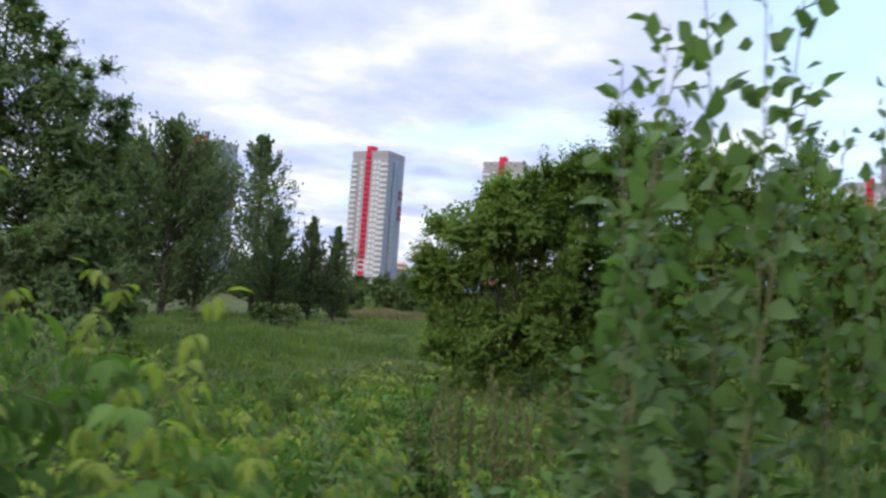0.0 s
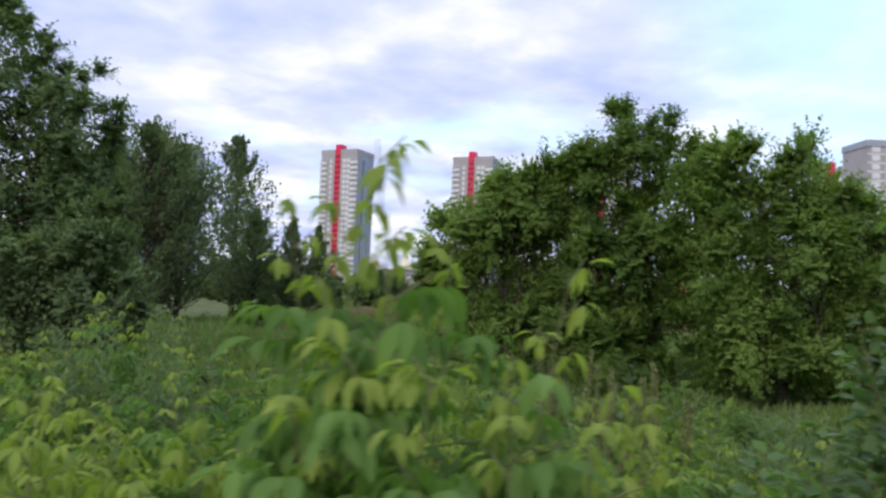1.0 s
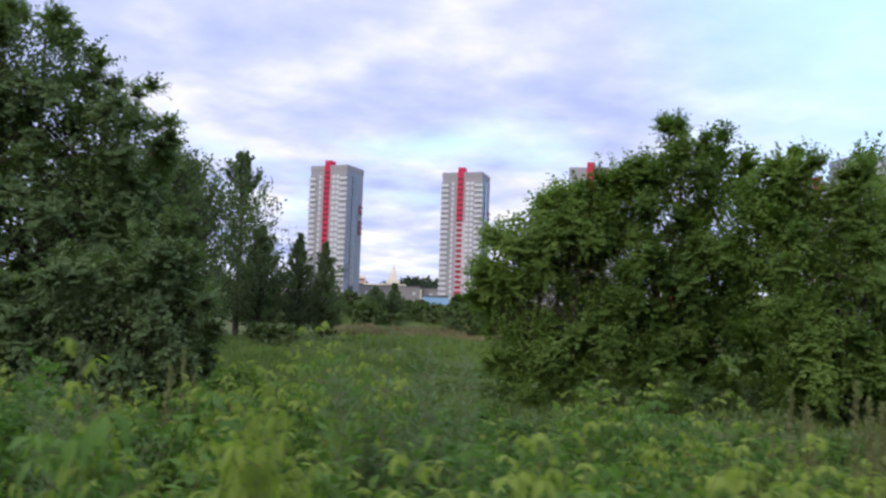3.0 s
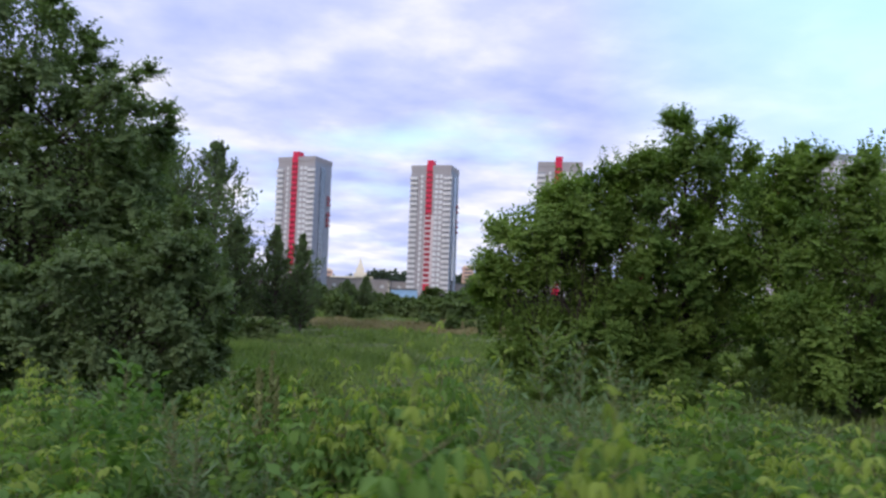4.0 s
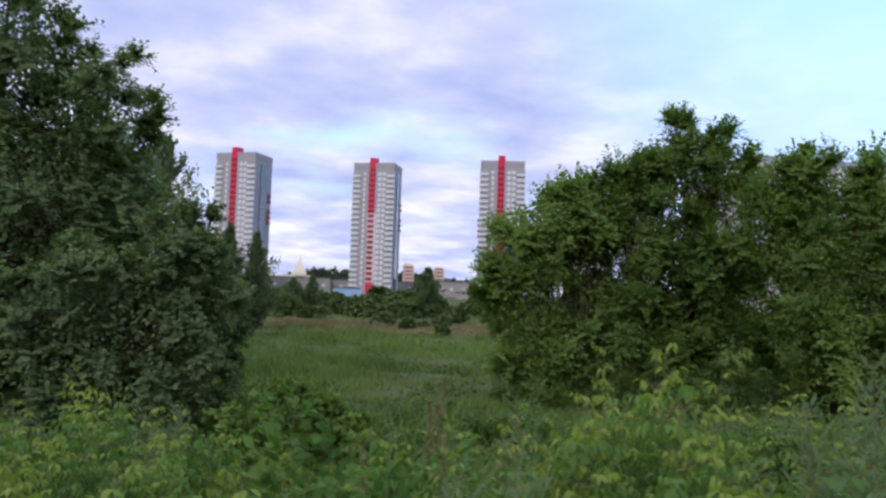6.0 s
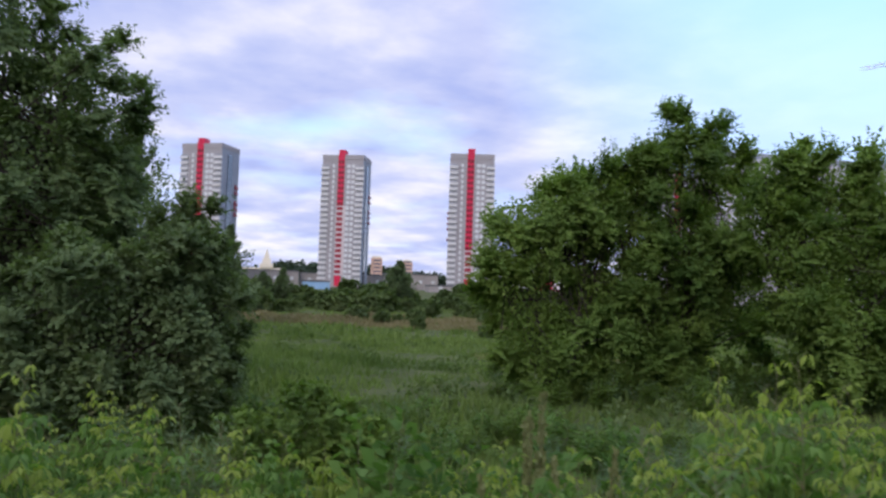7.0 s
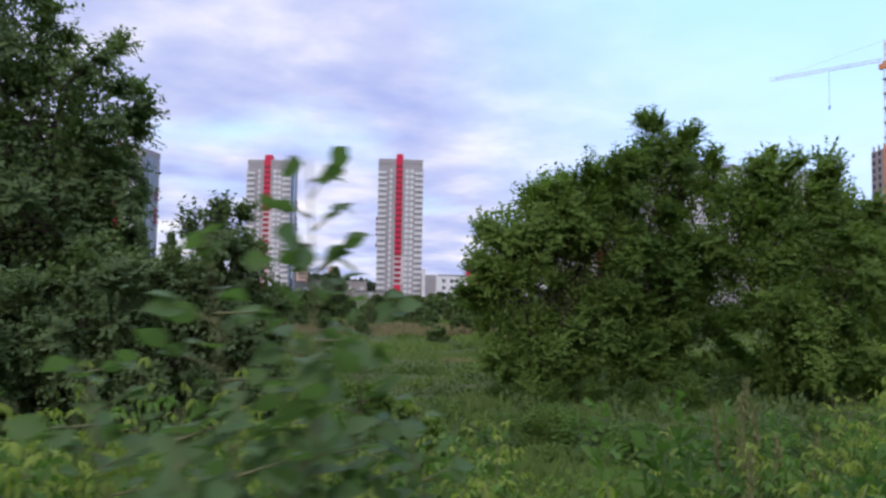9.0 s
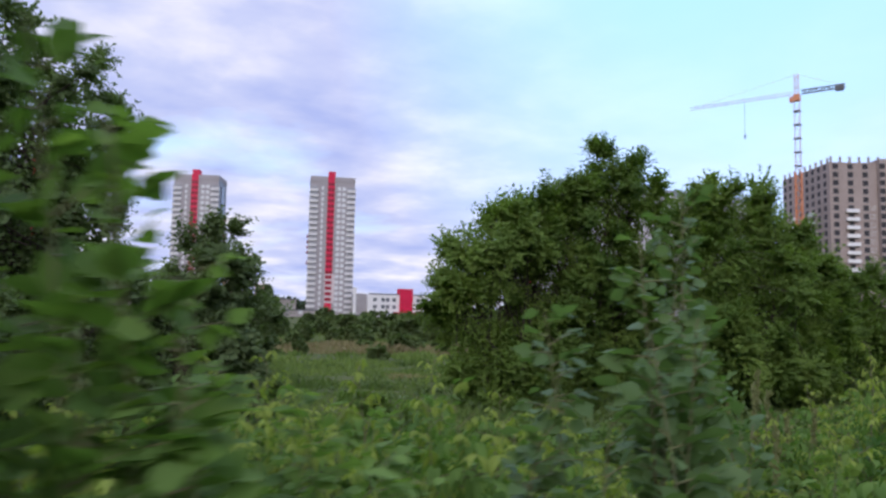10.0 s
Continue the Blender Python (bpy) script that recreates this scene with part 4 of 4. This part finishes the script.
poplars = [sapling("poplar_sapling", 2.4, 7, 0.40, M_POPLAR, LEAF_POPLAR, "dark poplar sapling with broad glossy leaves", 90 + i, 0.085, "poplar", 1.35, group="poplar saplings") for i in range(2)]
slim = [sapling("poplar_sapling", 1.9, 4, 0.22, M_POPLAR, LEAF_POPLAR, "young poplar shoot with soft grey-green leaves", 190 + i, 0.085, "poplar", 0.9, group="poplar saplings", lowest=0.7) for i in range(2)]
crest = sapling("poplar_sapling", 2.8, 9, 0.50, M_POPLAR, LEAF_POPLAR, "tall poplar sapling with round leaves against the sky", 205, 0.105, "poplar", 0.62, group="poplar saplings", lowest=0.8)
broad = sapling("poplar_sapling", 2.3, 6, 0.30, M_MAPLE, LEAF_POPLAR, "poplar sapling with large broad leaves", 199, 0.1, "poplar", 0.8, group="poplar saplings", lowest=0.7)
weeds = [sapling("weed_clump", 1.0, 5, 0.5, (M_MAPLE, M_TREE, M_WILLOW)[i], LEAF_WILLOW if i == 2 else LEAF_DIAMOND, "clump of green meadow weeds", 95 + i, (0.09, 0.08, 0.075)[i], "weed", 2.2, group="weeds") for i in range(3)]

# plants that stand out, then the rest of the strip
placed = []


def plant(kinds, i, x, y, tall, turn=0.0, wide=1.0, base_h=1.6):
    """A plant whose top reaches the height tall over the datum."""
    h = tall - float(ground_z(x, y))
    s = h / base_h
    placed.append((x, y))
    return stand(kinds[i % len(kinds)], x, y, turn, wide, s / wide)


plant([tall_yellow], 0, -1.06, 1.72, 1.90, 20, 0.85, 2.0)
plant(maples, 0, -0.75, 2.15, 1.42, 120, 0.75)
plant(maples, 1, -1.45, 2.05, 1.42, 210, 0.75)
plant(yellow, 0, -1.70, 2.35, 1.20, 95, 0.7, 1.5)
plant(yellow, 1, -2.30, 2.50, 1.16, 40, 0.8, 1.5)
plant(yellow, 2, -3.20, 2.85, 1.10, 160, 0.8, 1.5)
plant(maples, 2, -0.45, 2.45, 1.25, 300, 0.75)
plant(maples, 2, -4.25, 3.10, 1.42, 10, 0.75)
plant(yellow, 0, -3.75, 3.10, 1.36, 250, 0.6, 1.5)
plant(far_maples, 3, -0.95, 6.2, 0.75, 60, 1.0)
plant(far_maples, 0, -0.10, 9.5, 0.80, 200, 1.5)
plant(far_maples, 1, -0.75, 9.7, 0.50, 20, 1.4)
plant(far_maples, 2, 0.50, 9.3, 0.45, 110, 1.4)
plant(willows, 0, -3.30, 5.6, 1.36, 0, 0.8, 1.9)
plant(willows, 1, -2.98, 5.75, 1.30, 80, 0.8, 1.9)
plant(far_maples, 1, -2.30, 7.0, 0.55, 300, 1.0)
plant(far_maples, 0, -3.70, 7.1, 1.25, 33, 1.0)
plant(far_maples, 3, -3.85, 6.7, 1.38, 250, 0.9)
plant(far_maples, 1, -4.25, 7.0, 1.10, 170, 0.9)
plant(far_maples, 2, -1.70, 7.3, 0.45, 133, 1.0)
plant(far_maples, 3, -5.9, 6.3, 0.62, 233, 0.9)
plant(far_maples, 2, -6.9, 5.0, 0.98, 20, 0.9)
plant(yellow, 1, -7.5, 5.5, 0.92, 110, 0.8, 1.5)
plant([crest], 0, 0.66, 2.15, 2.85, 15, 0.75, 2.8)
plant(poplars, 0, 0.70, 2.30, 1.9, 15, 0.8, 2.4)
plant(poplars, 1, 0.95, 2.55, 1.75, 95, 1.0, 2.4)
plant([crest], 0, 1.42, 2.30, 2.45, 200, 0.5, 2.8)
plant(poplars, 0, 0.60, 2.6, 1.35, 290, 1.0, 2.4)
plant(slim, 0, -9.02, 4.40, 1.72, 140, 1.0, 1.9)
plant(slim, 1, -9.25, 4.55, 1.50, 30, 1.0, 1.9)
plant(slim, 1, -8.86, 4.36, 1.85, 75, 0.9, 1.9)
plant(slim, 0, -8.68, 4.56, 1.62, 250, 0.9, 1.9)
plant([broad], 0, -10.60, 3.98, 2.45, 10, 0.9, 2.3)
plant([broad], 0, -10.42, 4.12, 1.80, 130, 0.9, 2.3)
plant([broad], 0, -10.25, 4.02, 1.55, 60, 0.8, 2.3)
plant([broad], 0, -10.10, 4.20, 1.38, 300, 0.8, 2.3)
plant([broad], 0, -9.93, 4.30, 1.22, 220, 0.8, 2.3)
plant(maples, 2, -9.8, 4.7, 1.20, 190, 0.7)

for i, (x_, y_, top) in enumerate(((-4.8, 6.6, 0.98), (-5.25, 6.75, 0.85), (-4.5, 6.3, 1.10), (-5.6, 6.95, 0.70), (-4.0, 6.0, 1.05))):
    plant(far_maples, i, x_, y_, top, 77 * i, 1.0)
placed += [(0.5, 6.3), (0.1, 6.6), (1.0, 6.2), (0.2, 5.6), (0.3, 4.9), (0.1, 4.2)]
strip = np.random.default_rng(5)
for i in range(800):
    s_, d_ = strip.uniform(-3.5, 16.0), strip.uniform(2.2, 7.2)
    x_, y_ = -s_ * 0.943 + d_ * 0.332, s_ * 0.332 + d_ * 0.943
    gap = 0.33 + 0.045 * d_
    if any((x_ - a) ** 2 + (y_ - b) ** 2 < gap * gap for a, b in placed):
        continue
    top = 1.58 - 0.165 * d_ + strip.normal(0, 0.045) * d_
    top -= 0.26 * math.exp(-((x_ + 6.3) ** 2 + (y_ - 5.8) ** 2) / 1.1)
    top -= 0.14 * math.exp(-((x_ + 6.6) ** 2 + (y_ - 4.2) ** 2) / 0.9)
    top -= 0.20 * math.exp(-((x_ + 5.8) ** 2 + (y_ - 4.4) ** 2) / 0.8) + 0.16 * math.exp(-((x_ + 2.2) ** 2 + (y_ - 5.8) ** 2) / 1.5)
    top -= 0.22 * math.exp(-((x_ + 4.3) ** 2 + (y_ - 4.9) ** 2) / 1.6)
    top = max(top, float(ground_z(x_, y_)) + 0.42)
    top = min(top, 1.2)
    pick = strip.random()
    if pick < 0.46:
        plant(maples if d_ < 4.2 else far_maples, i, x_, y_, top, strip.uniform(0, 360), strip.uniform(0.75, 1.1))
    elif pick < 0.53:
        plant(yellow, i, x_, y_, top, strip.uniform(0, 360), strip.uniform(0.7, 1.0), 1.5)
    elif pick < 0.62:
        plant(willows, i, x_, y_, top, strip.uniform(0, 360), 0.8, 1.9)
    else:
        plant(weeds[:2], i, x_, y_, top - 0.15, strip.uniform(0, 360), strip.uniform(0.9, 1.4), 1.0)
for i in range(150):
    s_, d_ = strip.uniform(-6, 14.0), strip.uniform(8.5, 17)
    x_, y_ = -s_ * 0.943 + d_ * 0.332, s_ * 0.332 + d_ * 0.943
    plant(weeds, i, x_, y_, float(ground_z(x_, y_)) + strip.uniform(0.35, 0.8), strip.uniform(0, 360), strip.uniform(1.0, 1.6), 1.0)
# undergrowth along the feet of the trees
for i in range(60):
    f = strip.random()
    if i < 36:
        x_, y_ = -0.4 + 17.5 * f, 22.4 - 2.6 * f + strip.normal(0, 0.7)
    else:
        x_, y_ = -17.0 + 9.5 * f, 13.6 + 1.6 * f + strip.normal(0, 0.6)
    plant(weeds[1:], i, x_, y_, float(ground_z(x_, y_)) + strip.uniform(0.55, 1.25), strip.uniform(0, 360), strip.uniform(1.4, 2.2), 1.0)
for k, ob in enumerate([tall_yellow, broad, crest] + slim + far_maples + maples + yellow + willows + poplars + weeds):
    q = 1.0 + 1.15 * k
    stand(ob, 4.3 + q * 0.6, 5.0 + (k % 4) * 0.9, k * 47, 0.9, 0.9, copy=False)


# seed spikes among the weeds
def spike_clump(seed):
    g = np.random.default_rng(seed)
    t = thing("dock_spikes", pose(0, 0, 0), "pale seed spikes of tall dock among weeds", "weeds", "dock spikes")
    tub, P, D = Tubes(4), [], []
    for k in range(7):
        foot = np.array([g.normal(0, 0.25), g.normal(0, 0.25), -0.05])
        tip = foot + (g.normal(0, 0.06), g.normal(0, 0.06), g.uniform(1.2, 1.65))
        tub.add([foot, (foot + tip) / 2, tip], [0.006, 0.005, 0.002])
        f = g.uniform(0.62, 1.0, 160)
        P.append(foot + (tip - foot) * f[:, None] + g.normal(0, 1, (160, 3)) * (0.026 * (1.25 - f)[:, None]))
        D.append(g.normal(0, 0.4, (160, 3)) + (0, 0, 1))
    P, D = np.concatenate(P), np.concatenate(D)
    part_mesh("stalk", tub.mesh("stalk"), M_STEM, t)
    part_mesh("seed_head", leaves_mesh("seed_head", P, D, g.normal(0, 1, P.shape), np.full(len(P), 0.035), LEAF_DIAMOND), M_SPIKE, t)
    return t


sp = spike_clump(3)
stand(sp, 0.5, 6.3, 0, 1.1, 1.3, copy=False)
for (x_, y_, a_) in ((0.1, 6.6, 50), (1.0, 6.2, 130), (-5.2, 7.4, 280)):
    stand(sp, x_, y_, a_, 1.1, 1.25)


# ---- grass ----
def grass_field(name, n, d0, d1, s0, s1, tall, blades, material, label, seed, wide=1.0, bias=1.6):
    g = np.random.default_rng(seed)
    d = d0 + (d1 - d0) * g.random(n) ** bias
    widen = 1 + d / 30
    s = g.uniform(s0, s1, n) * widen
    x, y = -s * 0.943 + d * 0.332, s * 0.332 + d * 0.943
    P = np.repeat(np.stack([x, y, ground_z(x, y) - 0.04], -1), blades, 0)
    P[:, :2] += g.normal(0, 0.10, (len(P), 2)) * np.repeat(widen, blades)[:, None]
    patch = 0.62 + 0.38 * (np.sin(P[:, 0] * 0.31 + 2 * np.sin(P[:, 1] * 0.17)) * np.cos(P[:, 1] * 0.23)) + 0.34 * np.sin(P[:, 0] * 0.9 + 1.7 * np.sin(P[:, 1] * 0.6)) * np.sin(P[:, 1] * 0.83)
    patch = np.maximum(patch, 0.18)
    D = g.normal(0, 0.36, (len(P), 3)) * (1, 1, 0) + (0, 0, 1)
    S = tall * g.uniform(0.5, 1.2, len(P)) * patch
    ob = part_mesh(name, leaves_mesh(name, P, D, g.normal(0, 1, P.shape) * (1, 1, 0.1), S, (LEAF_GRASS[0] * (wide, 1, 1), LEAF_GRASS[1])), material, None)
    return tagged(ob, label, "grass", kind="stuff")


grass_field("grass_near", 9000, 0.9, 12, -7, 17, 0.55, 6, M_GRASS, "tall grass between the saplings", 1, 0.8, 1.0)
grass_field("grass_meadow", 24000, 9, 60, -14, 16, 0.62, 5, M_GRASS, "uncut green meadow grass", 2, 2.2)
grass_field("grass_far", 11000, 55, 190, -14, 12, 0.75, 4, M_GRASS, "rough grass at the far side of the meadow", 3, 6.0, 1.2)
grass_field("grass_dry", 6500, 82, 104, -1, 11, 1.0, 4, M_DRY, "band of dry straw-coloured grass", 4, 5.0, 1.0)
grass_field("grass_dry_patch", 900, 40, 43, 0, 4, 0.4, 4, M_DRY, "pale worn strip across the meadow", 6, 2.5, 1.0)


# broad-leaved herbs scattered through the meadow
herb = np.random.default_rng(9)
n_tuft, n_leaf = 520, 46
hd = 15 + 60 * herb.random(n_tuft) ** 1.5
hs = herb.uniform(-13, 15, n_tuft) * (1 + hd / 30)
tuft = np.stack([-hs * 0.943 + hd * 0.332, hs * 0.332 + hd * 0.943], -1)
wide = herb.uniform(0.25, 0.8, n_tuft)
ball = unit(herb.normal(0, 1, (n_tuft, n_leaf, 3)) + (0, 0, 0.5)) * herb.uniform(0.5, 1.0, (n_tuft, n_leaf, 1)) * wide[:, None, None]
HP = np.concatenate([np.repeat(tuft[:, None, :], n_leaf, 1), np.repeat(ground_z(tuft[:, 0], tuft[:, 1])[:, None, None], n_leaf, 1)], 2) + np.abs(ball) * (0, 0, 0.75) + ball * (1, 1, 0)
HP = HP.reshape(-1, 3)
herbs = part_mesh("meadow_herbs", leaves_mesh("meadow_herbs", HP, ball.reshape(-1, 3) + herb.normal(0, 0.3, HP.shape), herb.normal(0, 0.4, HP.shape) + (0, 0, 1), herb.uniform(0.12, 0.24, len(HP)), LEAF_DIAMOND), M_BUSH, None)
tagged(herbs, "tufts of dark broad-leaved herbs in the meadow", "herbs", kind="stuff")
